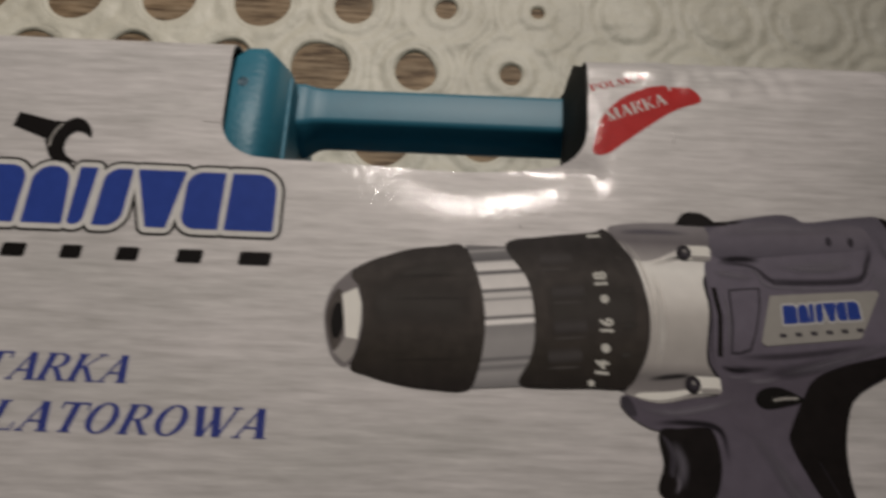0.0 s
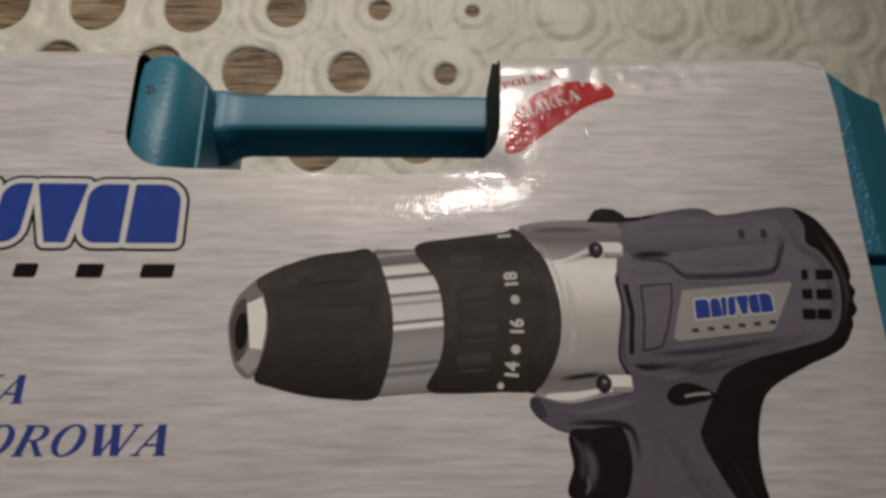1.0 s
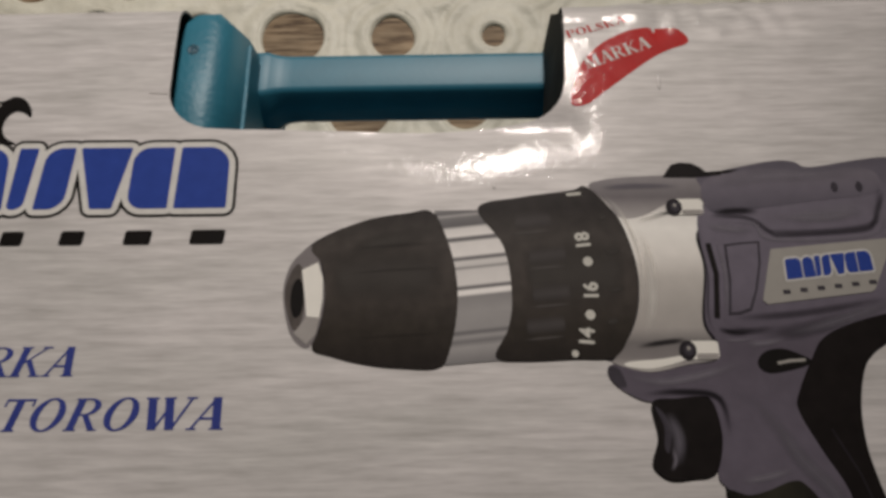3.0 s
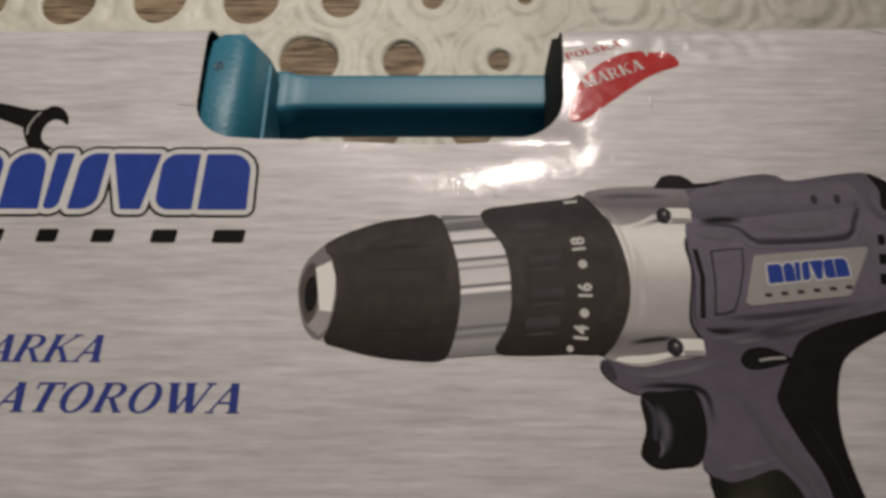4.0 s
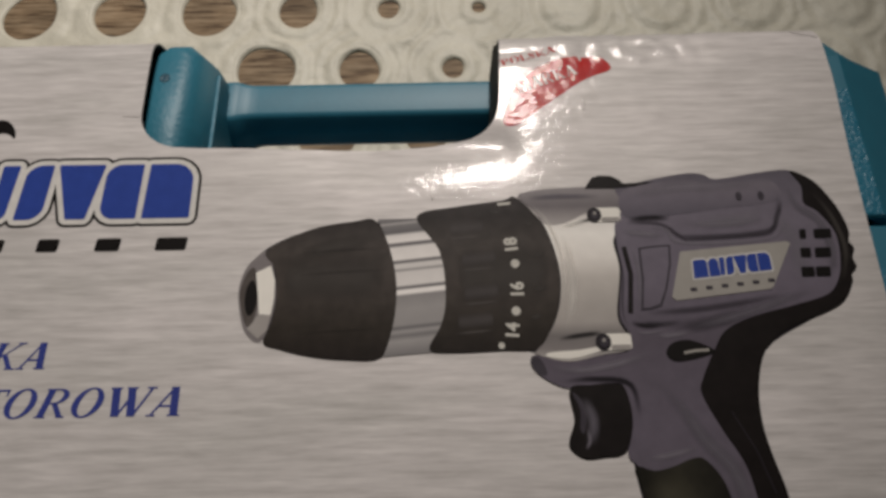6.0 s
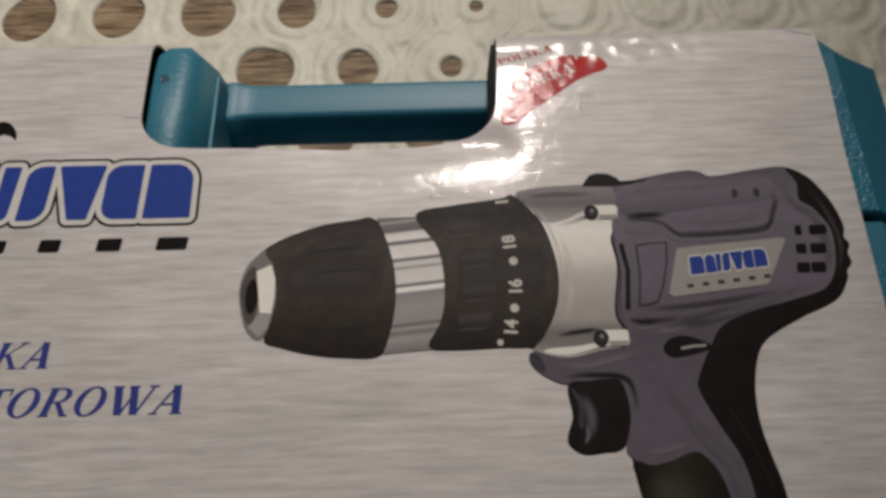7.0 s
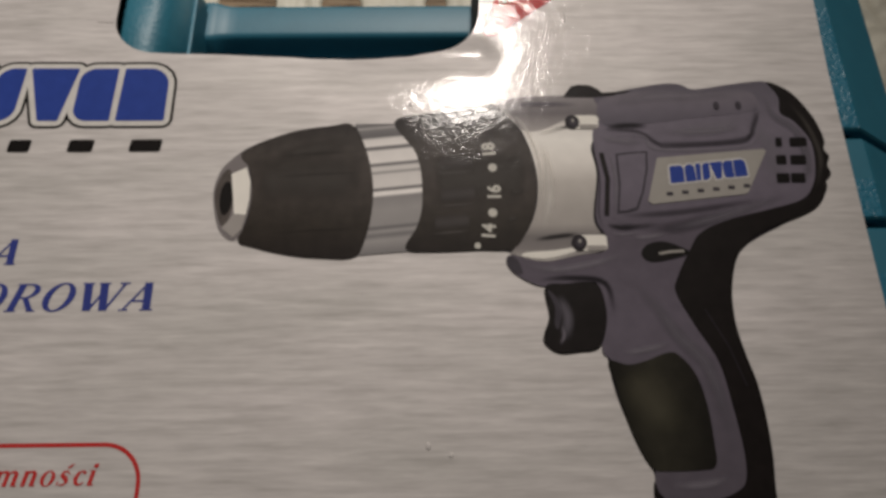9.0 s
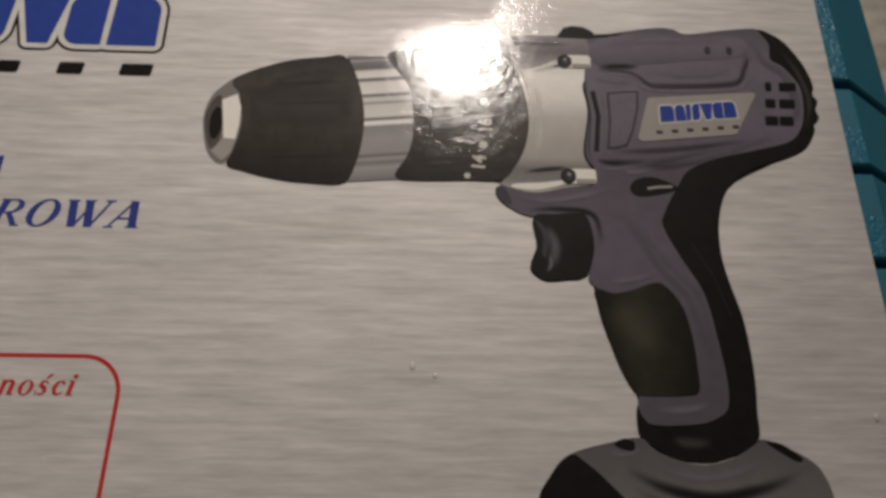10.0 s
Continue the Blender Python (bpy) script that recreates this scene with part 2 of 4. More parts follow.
def empty_thing(name, at, label, category, group=""):
    ob = new(name)
    ob.location = at
    ob.empty_display_size = 0.02
    bpy.context.view_layer.update()
    return tagged(ob, label, category, group)


def box_bm(x0, x1, y0, y1, z0, z1, bevel=0.0, segments=2):
    bm = bmesh.new()
    bmesh.ops.create_cube(bm, size=1.0)
    for v in bm.verts:
        v.co = ((x0 + x1) / 2 + v.co.x * (x1 - x0), (y0 + y1) / 2 + v.co.y * (y1 - y0), (z0 + z1) / 2 + v.co.z * (z1 - z0))
    if bevel:
        bmesh.ops.bevel(bm, geom=bm.edges[:], offset=bevel, segments=segments, affect="EDGES", profile=0.5)
    return bm


def loft(bm, rings, caps=True):
    """Skins equal-length rings of points one after another."""
    vs = [[bm.verts.new(p) for p in r] for r in rings]
    n = len(vs[0])
    for a, b in zip(vs, vs[1:]):
        for i in range(n):
            bm.faces.new((a[i], a[(i + 1) % n], b[(i + 1) % n], b[i]))
    if caps:
        bm.faces.new(vs[0][::-1])
        bm.faces.new(vs[-1])
    return bm


def smooth_loop(points, steps=5):
    """A closed Catmull-Rom curve through a few design points."""
    out, n = [], len(points)
    for i in range(n):
        p0, p1, p2, p3 = (Vector((*points[(i + k) % n][:2], 0)) for k in (-1, 0, 1, 2))
        for s in range(steps):
            t = s / steps
            q = 0.5 * (2 * p1 + (p2 - p0) * t + (2 * p0 - 5 * p1 + 4 * p2 - p3) * t * t + (3 * p1 - p0 - 3 * p2 + p3) * t ** 3)
            out.append((q.x, q.y))
    return out


def round_box(x0, y0, x1, y1, r, lean=0.0, steps=5):
    """A rounded rectangle, sheared to the right by lean."""
    r = min(r, (x1 - x0) / 2.01, (y1 - y0) / 2.01)
    out = []
    for cx, cy, a0 in ((x1 - r, y1 - r, 0), (x0 + r, y1 - r, 90), (x0 + r, y0 + r, 180), (x1 - r, y0 + r, 270)):
        for k in range(steps + 1):
            a = radians(a0 + 90 * k / steps)
            x, y = cx + r * math.cos(a), cy + r * math.sin(a)
            out.append((x + lean * (y - y0), y))
    return out


def oval(cx, cy, rx, ry, n=28, turn=0.0):
    c, s = math.cos(radians(turn)), math.sin(radians(turn))
    pts = [(rx * math.cos(2 * math.pi * k / n), ry * math.sin(2 * math.pi * k / n)) for k in range(n)]
    return [(cx + c * x - s * y, cy + s * x + c * y) for x, y in pts]


def stroke(points, width, closed=False):
    """A ribbon of the given width along a polyline."""
    p = [Vector(q) for q in points]
    n = len(p)
    left, right = [], []
    for i in range(n):
        a = p[i - 1] if (i or closed) else p[i]
        b = p[(i + 1) % n] if (i < n - 1 or closed) else p[i]
        d = (b - a).normalized()
        o = Vector((-d.y, d.x)) * width / 2
        left.append(tuple(p[i] + o))
        right.append(tuple(p[i] - o))
    return left, right


# ---------------------------------------------------------------- the sleeve's surface (mm in, metres out)
BEND, BEND_R = 7.5, 9.2
NOTCH = (-69.6, 53.4, -32.0)     # left, right and bottom of the handle cut-out


def sleeve_at(x, v, lift=0.0):
    """The board's surface at x and the length v along it, which turns down over the case's upper edge."""
    dx = max(NOTCH[0] - x, 0, x - NOTCH[1])
    dy = max(NOTCH[2] - v, 0)
    # the board bends down towards the cut-out, most at its right corner
    reach = max(23.5 + min(max(0.2 * (30.0 - x), -3.0), 4.0) - math.hypot(1.5 * dx, dy), 0.0)
    g = min(max((x + 45) / 75, 0), 1)
    g = 0.05 + 0.95 * g * g * (3 - 2 * g)
    low = min(max((-22.0 - v) / 14, 0), 1)
    sag = reach ** 3 / 3950 * g * (0.11 + 0.89 * low * low * (3 - 2 * low))
    sag *= 1 + 0.10 * noise.noise(Vector((x / 8.0, v / 8.0, 5.0)))
    # slanting folds of the film along the upper edge
    fold = ((x + 0.5 * v + 5.0 * noise.noise(Vector((x / 15.0, v / 6.0, 2.0)))) / 10.5) % 1.0
    fold = 1 - fold / 0.76 if fold < 0.76 else (fold - 0.76) / 0.24
    along = min(max((x - 76) / 9, 0), 1) * min(max((130 - x) / 12, 0), 1) * min(max((v + 1.5) / 3.5, 0), 1)
    sag += 1.25 * fold * along
    beside = min(max((76 - x) / 8, 0), 1) * min(max((x - 50) / 3, 0), 1)      # it starts to round over early beside the cut-out
    sag += 0.018 * beside * min(max(v + 3.0, 0), 8.5) ** 2
    sag += 0.10 * noise.noise(Vector((x / 4.5 + v / 9.0, v / 5.0, 8.0))) * math.exp(-((v + 14) / 22) ** 4)
    sag += 0.25 * math.sin(x / 23.0 + 0.6) * math.sin(v / 31.0)
    y, z, ny, nz = v, 0.0, 0.0, 1.0
    if v > BEND:
        a = min((v - BEND) / BEND_R, radians(72))
        y = BEND + BEND_R * math.sin(a)
        z = -BEND_R * (1 - math.cos(a))
        rest = max(v - BEND - BEND_R * radians(72), 0)
        y, z = y + rest * math.cos(a), z - rest * math.sin(a)
        ny, nz = math.sin(a), math.cos(a)
        sag *= math.exp(-(v - BEND) / 15)
    return Vector((x * MM, (y + ny * (lift - sag)) * MM, TOP + (z + nz * (lift - sag)) * MM))


def flat_fill(loops):
    bm = bmesh.new()
    for loop in loops:
        vs = [bm.verts.new((x, y, 0)) for x, y in loop]
        for i in range(len(vs)):
            bm.edges.new((vs[i], vs[(i + 1) % len(vs)]))
    bmesh.ops.triangle_fill(bm, edges=bm.edges[:], use_beauty=True, normal=(0, 0, 1))
    return bm


def on_sleeve(bm, lift, cell=6.0):
    """Cuts a flat mm drawing into cells and lays it on the board."""
    xs = [v.co.x for v in bm.verts]
    ys = [v.co.y for v in bm.verts]
    for axis, values in ((0, xs), (1, ys)):
        k = math.floor(min(values) / cell) + 1
        while k * cell < max(values) and max(values) - min(values) > cell:
            co = [0, 0, 0]
            no = [0, 0, 0]
            co[axis], no[axis] = k * cell, 1
            bmesh.ops.bisect_plane(bm, geom=bm.verts[:] + bm.edges[:] + bm.faces[:], plane_co=co, plane_no=no, dist=1e-5)
            k += 1
    for v in bm.verts:
        v.co = sleeve_at(v.co.x, v.co.y, lift)
    bm.normal_update()
    for f in bm.faces:
        if f.normal.z < 0:
            f.normal_flip()
    return bm


LAYER = 0.07


def printed(name, loops, mat, parent, layer, label="", cell=6.0):
    """One inked shape on the board: loops in mm, outer ones and holes."""
    if isinstance(loops[0][0], (int, float)):
        loops = [loops]
    return part(name, on_sleeve(flat_fill(loops), layer * LAYER, cell), mat, parent, label, True)


def printed_line(name, points, width, mat, parent, layer, closed=False, label=""):
    left, right = stroke(points, width, closed)
    loops = [left, right] if closed else [left + right[::-1]]
    return printed(name, loops, mat, parent, layer, label)


def soft_streak(name, points, width, mat, parent, layer, taper=0.35):
    """A printed tone along a line, full in the middle and fading to both sides and ends."""
    line = [Vector(p) for p in points]
    fine = []
    for i in range(len(line) - 1):
        p0, p1, p2, p3 = line[max(i - 1, 0)], line[i], line[i + 1], line[min(i + 2, len(line) - 1)]
        for k in range(6):
            t = k / 6
            fine.append(0.5 * (2 * p1 + (p2 - p0) * t + (2 * p0 - 5 * p1 + 4 * p2 - p3) * t * t + (3 * p1 - p0 - 3 * p2 + p3) * t ** 3))
    fine.append(line[-1])
    bm = bmesh.new()
    cover = bm.verts.layers.float.new("cover")
    rows = []
    n = len(fine) - 1
    for i, p in enumerate(fine):
        d = (fine[min(i + 1, n)] - fine[max(i - 1, 0)]).normalized()
        o = Vector((-d.y, d.x)) * width / 2
        end = min(1.0, min(i, n - i) / (taper * n)) if taper else 1.0
        row = []
        for f, c in ((-1, 0.0), (-0.5, 0.55), (0, 1.0), (0.5, 0.55), (1, 0.0)):
            q = p + o * f
            v = bm.verts.new(sleeve_at(q.x, q.y, layer * LAYER))
            v[cover] = c * end
            row.append(v)
        rows.append(row)
    for a, b in zip(rows, rows[1:]):
        for k in range(4):
            f = bm.faces.new((a[k], a[k + 1], b[k + 1], b[k]))
            f.normal_update()
            if f.normal.z < 0:
                f.normal_flip()
    return part(name, bm, mat, parent, "", True)


def lettering(name, text, x, y, height, mat, parent, layer, lean=0.0, turn=0.0, bold=0.0, stretch=1.0, align="LEFT", label="", arch=0.0):
    """Words in the built-in font, turned into a flat mesh and laid on the board."""
    cu = bpy.data.curves.new(name, "FONT")
    cu.body, cu.size, cu.shear, cu.offset, cu.align_x = text, height / 0.72, lean, bold, align
    cu.fill_mode, cu.resolution_u = "FRONT", 4
    tmp = new(name + "_draft", cu)
    bpy.context.view_layer.update()
    me = bpy.data.meshes.new_from_object(tmp.evaluated_get(bpy.context.evaluated_depsgraph_get()))
    bm = bmesh.new()
    bm.from_mesh(me)
    bpy.data.objects.remove(tmp)
    bpy.data.meshes.remove(me)
    bpy.data.curves.remove(cu)
    c, s = math.cos(radians(turn)), math.sin(radians(turn))
    for v in bm.verts:
        px, py = v.co.x * stretch, v.co.y + arch * (v.co.x * stretch) ** 2
        v.co = (x + c * px - s * py, y + s * px + c * py, 0)
    return part(name, on_sleeve(bm, layer * LAYER), mat, parent, label, True)


# ---------------------------------------------------------------- room and table
def room():
    for name, box in (("wall_north", (-2.4, 2.4, 3.4, 3.5, -0.76, 1.99)), ("wall_south", (-2.4, 2.4, -2.1, -2.0, -0.76, 1.99)),
                      ("wall_east", (2.4, 2.5, -2.1, 3.5, -0.76, 1.99)), ("wall_west", (-2.5, -2.4, -2.1, 3.5, -0.76, 1.99))):
        tagged(mesh_object(name, box_bm(*box), WALL), "plain cream painted wall of the room", "wall", "", "structure")
    tagged(mesh_object("floor", box_bm(-2.5, 2.5, -2.1, 3.5, -0.86, -0.76), FLOOR), "brown carpeted floor under the table", "floor", "", "structure")
    tagged(mesh_object("ceiling", box_bm(-2.5, 2.5, -2.1, 3.5, 1.99, 2.09), CEILING), "plain white painted ceiling", "ceiling", "", "structure")


def table():
    t = empty_thing("table", (0, 0, -0.76), "brown wooden table under a white lace tablecloth", "table")
    part("tabletop", box_bm(-0.75, 0.75, -0.55, 0.45, -0.0275, -0.0004, 0.003), WOOD, t)
    for x in (-0.68, 0.68):
        for y in (-0.48, 0.38):
            part("leg", box_bm(x - 0.03, x + 0.03, y - 0.03, y + 0.03, -0.76, -0.0275, 0.004), WOOD, t)


HOLES = {-7: 14.5, -6: 15, -5: 15, -4: 15, -3: 14.2, -2: 15.2, -1: 11.0, 0: 5.9, 1: 3.5}


def hole_size(i):
    """The lace's holes shrink from column to column and begin anew after sixteen."""
    return HOLES.get((i + 7) % 16 - 7, 0.0)


def cloth_cell(x, y):
    """The nearest ring of the lace: its distance, column, row and centre (mm)."""
    best = None
    j0 = round((y - 116) / 40)
    for j in (j0 - 1, j0, j0 + 1):
        i = round((x - 4.3 + 34.5 * j) / 49)
        cx, cy = 4.3 + 49 * i - 34.5 * j, 116 + 40 * j
        d = math.hypot((x - cx) * 1.05, (y - cy) * 0.95)
        if best is None or d < best[0]:
            best = (d, i, j, cx, cy)
    return best


def hole_radius(i, j, angle):
    r = hole_size(i)
    return r * (1 + 0.035 * math.sin(2 * angle + i * 1.7 + j) + 0.025 * math.sin(3 * angle + 2.1 * i + j))


def cloth_height(x, y):
    d, i, j, cx, cy = cloth_cell(x, y)
    r = hole_size(i)
    if r > 0:
        k = min(max((d - r - 5.0) / 4.5, 0), 1)
        e = min(max((d - r) / 3.0, 0), 1)
        h = 1.2 * (1 - k * k * (3 - 2 * k)) * e * (2 - e)
        fade = e
    else:
        k = min(max((d - 13.0) / 6.0, 0), 1)
        h = 1.5 * (1 - k * k * (3 - 2 * k)) - 0.25 * math.exp(-((d - 8.0) / 2.5) ** 2)
        fade = 1.0
    h += 0.9 * math.exp(-((d - 23.5) / 2.4) ** 2)
    h += fade * (0.7 + 0.9 * noise.noise(Vector((x / 13, y / 13, 0))) + 0.4 * noise.noise(Vector((x / 4.5, y / 4.5, 3))))
    return h


def lace_sheet(verts, faces, x0, x1, y0, y1, step, hole=None, margin=0.0):
    """A grid of lace between these bounds (mm), open over the holes; hole: bounds left out; margin: how far the holes stand open beyond their rims."""
    nx, ny = round((x1 - x0) / step) + 1, round((y1 - y0) / step) + 1
    base = len(verts)
    for b in range(ny):
        for a in range(nx):
            x, y = x0 + a * step, y0 + b * step
            verts.append((x * MM, y * MM, cloth_height(x, y) * MM))
    for b in range(ny - 1):
        for a in range(nx - 1):
            x, y = x0 + (a + 0.5) * step, y0 + (b + 0.5) * step
            if hole and hole[0] < x < hole[1] and hole[2] < y < hole[3]:
                continue
            d, i, j, cx, cy = cloth_cell(x, y)
            if hole_size(i) > 0 and d < hole_radius(i, j, math.atan2((y - cy) * 0.95, (x - cx) * 1.05)) + margin:
                continue
            k = base + b * nx + a
            faces.append((k, k + 1, k + nx + 1, k + nx))


def lace_rims(verts, faces, x0, x1, y0, y1, n=44):
    """The smooth moulded rims of the holes inside these bounds."""
    for j in range(round((y0 - 116) / 40) - 1, round((y1 - 116) / 40) + 2):
        for i in range(-14, 16):
            cx, cy = 4.3 + 49 * i - 34.5 * j, 116 + 40 * j
            if hole_size(i) == 0 or not (x0 + 24 < cx < x1 - 24 and y0 + 24 < cy < y1 - 24):
                continue
            base = len(verts)
            for k in range(n):
                ang = 2 * math.pi * k / n
                r = hole_radius(i, j, ang)
                for o, lift in ((0.0, -0.40), (0.0, -0.05), (0.25, 0.22), (0.7, 0.42), (1.4, 0.16), (2.6, 0.14), (3.6, -0.45)):
                    x, y = cx + (r + o) * math.cos(ang) / 1.05, cy + (r + o) * math.sin(ang) / 0.95
                    z = lift if o < 0.5 else max(cloth_height(x, y), 0.0 if o > 2 else 0.25) + lift
                    verts.append((x * MM, y * MM, z * MM))
            m = 7
            for k in range(n):
                p, q = base + k * m, base + (k + 1) % n * m
                for w in range(m - 1):
                    faces.append((p + w, p + w + 1, q + w + 1, q + w))


def tablecloth():
    verts, faces = [], []
    near = (-300, 336, -48, 264)
    lace_sheet(verts, faces, *near, 1.5, None, 1.7)
    lace_rims(verts, faces, *near)
    lace_sheet(verts, faces, -780, 780, -576, 480, 6.0, near)
    me = bpy.data.meshes.new("tablecloth")
    me.from_pydata(verts, [], faces)
    me.materials.append(CLOTH)
    me.polygons.foreach_set("use_smooth", [True] * len(me.polygons))
    ob = new("tablecloth", me)
    s = ob.modifiers.new("thickness", "SOLIDIFY")
    s.thickness, s.offset = 0.0003, -1
    tagged(ob, "white embossed lace tablecloth with round holes over brown wood", "tablecloth")


# ---------------------------------------------------------------- the plastic case
def case_block(bm, rings):
    loft(bm, [[(x * MM, y * MM, z * MM) for x, y in pts] for z, pts in rings])


def chamfered(x0, x1, y0, y1, ne=0.0, nw=0.0):
    """A rectangle with its two far corners cut off."""
    return [(x0, y0), (x1, y0), (x1, y1 - ne), (x1 - ne, y1), (x0 + nw, y1), (x0, y1 - nw)]


def rounded_edges(bm, offset, segments=3):
    sharp = [e for e in bm.edges if len(e.link_faces) == 2 and e.calc_face_angle(0) > 0.35]
    bmesh.ops.bevel(bm, geom=sharp, offset=offset, segments=segments, affect="EDGES", profile=0.5, clamp_overlap=True)
    return bm


def carrying_case():
    c = empty_thing("tool_case", (0, -0.12, 0.0022), "teal moulded plastic drill case with handle inside a sleeve", "tool case")
    # lower half
    bm = bmesh.new()
    case_block(bm, [(2.2, chamfered(-212, 194, -262, -44)), (12, chamfered(-220, 202, -270, -38)), (46, chamfered(-221, 203, -271, -37))])
    case_block(bm, [(2.2, chamfered(66, 194, -60, 20, 18, 2)), (12, chamfered(62, 202, -60, 28, 20, 4)), (46, chamfered(61, 203, -60, 29, 20, 4))])
    case_block(bm, [(2.2, chamfered(-212, -62, -60, 20, 2, 18)), (12, chamfered(-220, -56, -60, 27, 4, 20)), (46, chamfered(-221, -54, -60, 28, 6, 20))])
    part("lower_shell", rounded_edges(bm, 0.0015), TEAL, c)
    # upper half, its floor just under the raised panels of the rim
    bm = bmesh.new()
    case_block(bm, [(46, chamfered(-221, 203, -271, -37)), (71, chamfered(-220, 201, -270, -38)), (89.5, chamfered(-194, 174.5, -244, -44))])
    case_block(bm, [(46, chamfered(61, 203, -60, 29, 20, 4)), (71, chamfered(61, 201, -60, 29, 20, 4)), (89.5, chamfered(68, 174.5, -60, 4, 11, 4))])
    part("upper_shell", rounded_edges(bm, 0.0015), TEAL, c)
    # left handle post
    bm = bmesh.new()
    case_block(bm, [(46, chamfered(-90, -53.5, -60, 28, 6, 18)), (74, chamfered(-84, -55.0, -60, 26, 6, 16)), (89, chamfered(-80, -55.8, -58, 19.6, 5, 13)),
                    (93.5, chamfered(-77, -59.6, -56, 15.5, 4, 10))])
    part("handle_post", rounded_edges(bm, 0.0042, 4), [TEAL_SATIN], c, "satin teal plastic post", True)
    bm = bmesh.new()
    loft(bm, [[((-66.8 + r * math.cos(k * math.pi / 4)) * MM, (2.0 + r * math.sin(k * math.pi / 4)) * MM, z * MM) for k in range(8)] for r, z in ((2.0, 92.6), (2.0, 93.65), (1.4, 93.7), (0.9, 93.6))])
    part("moulded_dot", bm, TEAL_DARK, c, "darker moulded dot")
    part("seam_rib", box_bm(-0.0556, -0.0538, -0.036, 0.0175, 0.052, 0.0745, 0.0006), TEAL_SATIN, c)
    bm = bmesh.new()
    case_block(bm, [(46, chamfered(66, 190, -60, 26, 18, 4)), (74, chamfered(66, 185, -60, 22, 14, 4)), (92, chamfered(72, 160, -60, -2, 8, 4))])
    part("handle_post", rounded_edges(bm, 0.002), TEAL, c)
    # grip bar: an eight-sided section swept between the posts, flaring at its root
    section = ((22.5, 60.5), (7.6, 60.8), (3.4, 54.0), (2.6, 45.5), (7.0, 38.0), (20.0, 38.0), (25.0, 45.0), (25.0, 56.0))
    bm = bmesh.new()
    rings = []
    for x, k in ((-66, 1.3), (-52, 1.36), (-50, 1.24), (-48, 1.1), (-45.5, 1.03), (-42, 1.0), (0, 1.0), (60, 1.0), (80, 1.1)):
        rings.append([(x * MM, (14.5 + (y - 14.5) * (k if y < 14.5 or x > 0 else 1 + 0.25 * (k - 1))) * MM, (49.5 + (z - 49.5) * (1 + 0.5 * (k - 1))) * MM) for y, z in section])
    loft(bm, rings)
    bmesh.ops.recalc_face_normals(bm, faces=bm.faces[:])
    lengthwise = [e for e in bm.edges if abs(e.verts[0].co.x - e.verts[1].co.x) > 0.002]
    bmesh.ops.bevel(bm, geom=lengthwise, offset=0.0016, segments=3, affect="EDGES", profile=0.5)
    part("grip_bar", bm, TEAL, c, "smooth teal carrying grip", True)
    # rim: raised panels parted by grooves, a grained strip on top and a smooth slope outside
    cuts = [4, -58.4, -61.6, -90.6, -93.6, -122.4, -125.4, -154.4, -157.4, -186.4, -189.4, -218.4, -221.4, -262]
    for y1, y0 in zip(cuts[0::2], cuts[1::2]):
        first = y1 > 0
        bm = bmesh.new()
        profile = [(150, 88), (150, 93.0), (177.0, 93.0), (178.2, 92.3), (203.2, 74.6), (204.2, 73.2), (204.2, 50), (196, 50)]
        ends = [y0, y0 + 0.8]
        if not first:
            ends += [y1 - 15, y1 - 0.8, y1]
        else:
            ends += [y1 - 8, y1]
        rings = []
        for k, y in enumerate(ends):
            inset = 0.7 if k in (0, len(ends) - 1) and not (first and k) else 0.0
            pts = []
            for x, z in profile:
                yy = y
                if first and k == len(ends) - 1:
                    yy = 5 + (x - 165) * 0.14 + (93 - z) * 0.25
                    if x > 176:
                        yy -= (x - 176) * 0.10
                if first and k == len(ends) - 2:
                    yy = y - 4 + (93 - z) * 0.25
                pts.append((x * MM, yy * MM, (z - inset * (z > 60)) * MM))
            rings.append(pts)
        loft(bm, rings)
        bmesh.ops.recalc_face_normals(bm, faces=bm.faces[:])
        for f in bm.faces:
            mid = f.calc_center_median()
            if f.normal.z > 0.98 and (first and mid.y < -0.002 or not first and mid.y < (y1 - 14) * MM):
                f.material_index = 1
        part("rim_panel", bm, [TEAL, TEAL_GRAIN], c)
    # cut-off corner of the rim
    bm = bmesh.new()
    low = [(140, 0), (204.2, -12), (204.2, 10), (184.5, 29.5), (140, 29.5)]
    high = [(140, -20), (177, -20), (177, -4), (167, 6), (140, 6)]
    case_block(bm, [(50, low), (73.4, low), (92.9, high)])
    bmesh.ops.recalc_face_normals(bm, faces=bm.faces[:])
    part("rim_corner", rounded_edges(bm, 0.0012), TEAL, c)
    return c


# ---------------------------------------------------------------- the printed sleeve
def sleeve_outline():
    left, right, bottom = NOTCH
    pts = [(-183, 72), (-183, -250), (164.6, -250), (165.6, -100), (166.4, -40), (168.0, -8), (167.6, 6), (166.5, 14), (166.0, 72), (right + 0.8, 72), (right + 0.6, 6), (right - 0.6, -16)]
    for k in range(1, 8):
        a = radians(90 * k / 8)
        pts.append((right - 1.0 - 15.0 * (1 - math.cos(a)), -17.0 - 13.8 * math.sin(a)))
    pts += [(30, -31.9), (15, -32.5), (0, -32.7), (-25, -32.4), (-48, -32.0)]
    for k in range(1, 9):
        a = radians(90 * k / 8)
        pts.append((-54 - 15.4 * math.sin(a), -18.0 - 13.6 * math.cos(a)))
    pts += [(left, -5), (left, 12), (left, 72)]
    return pts


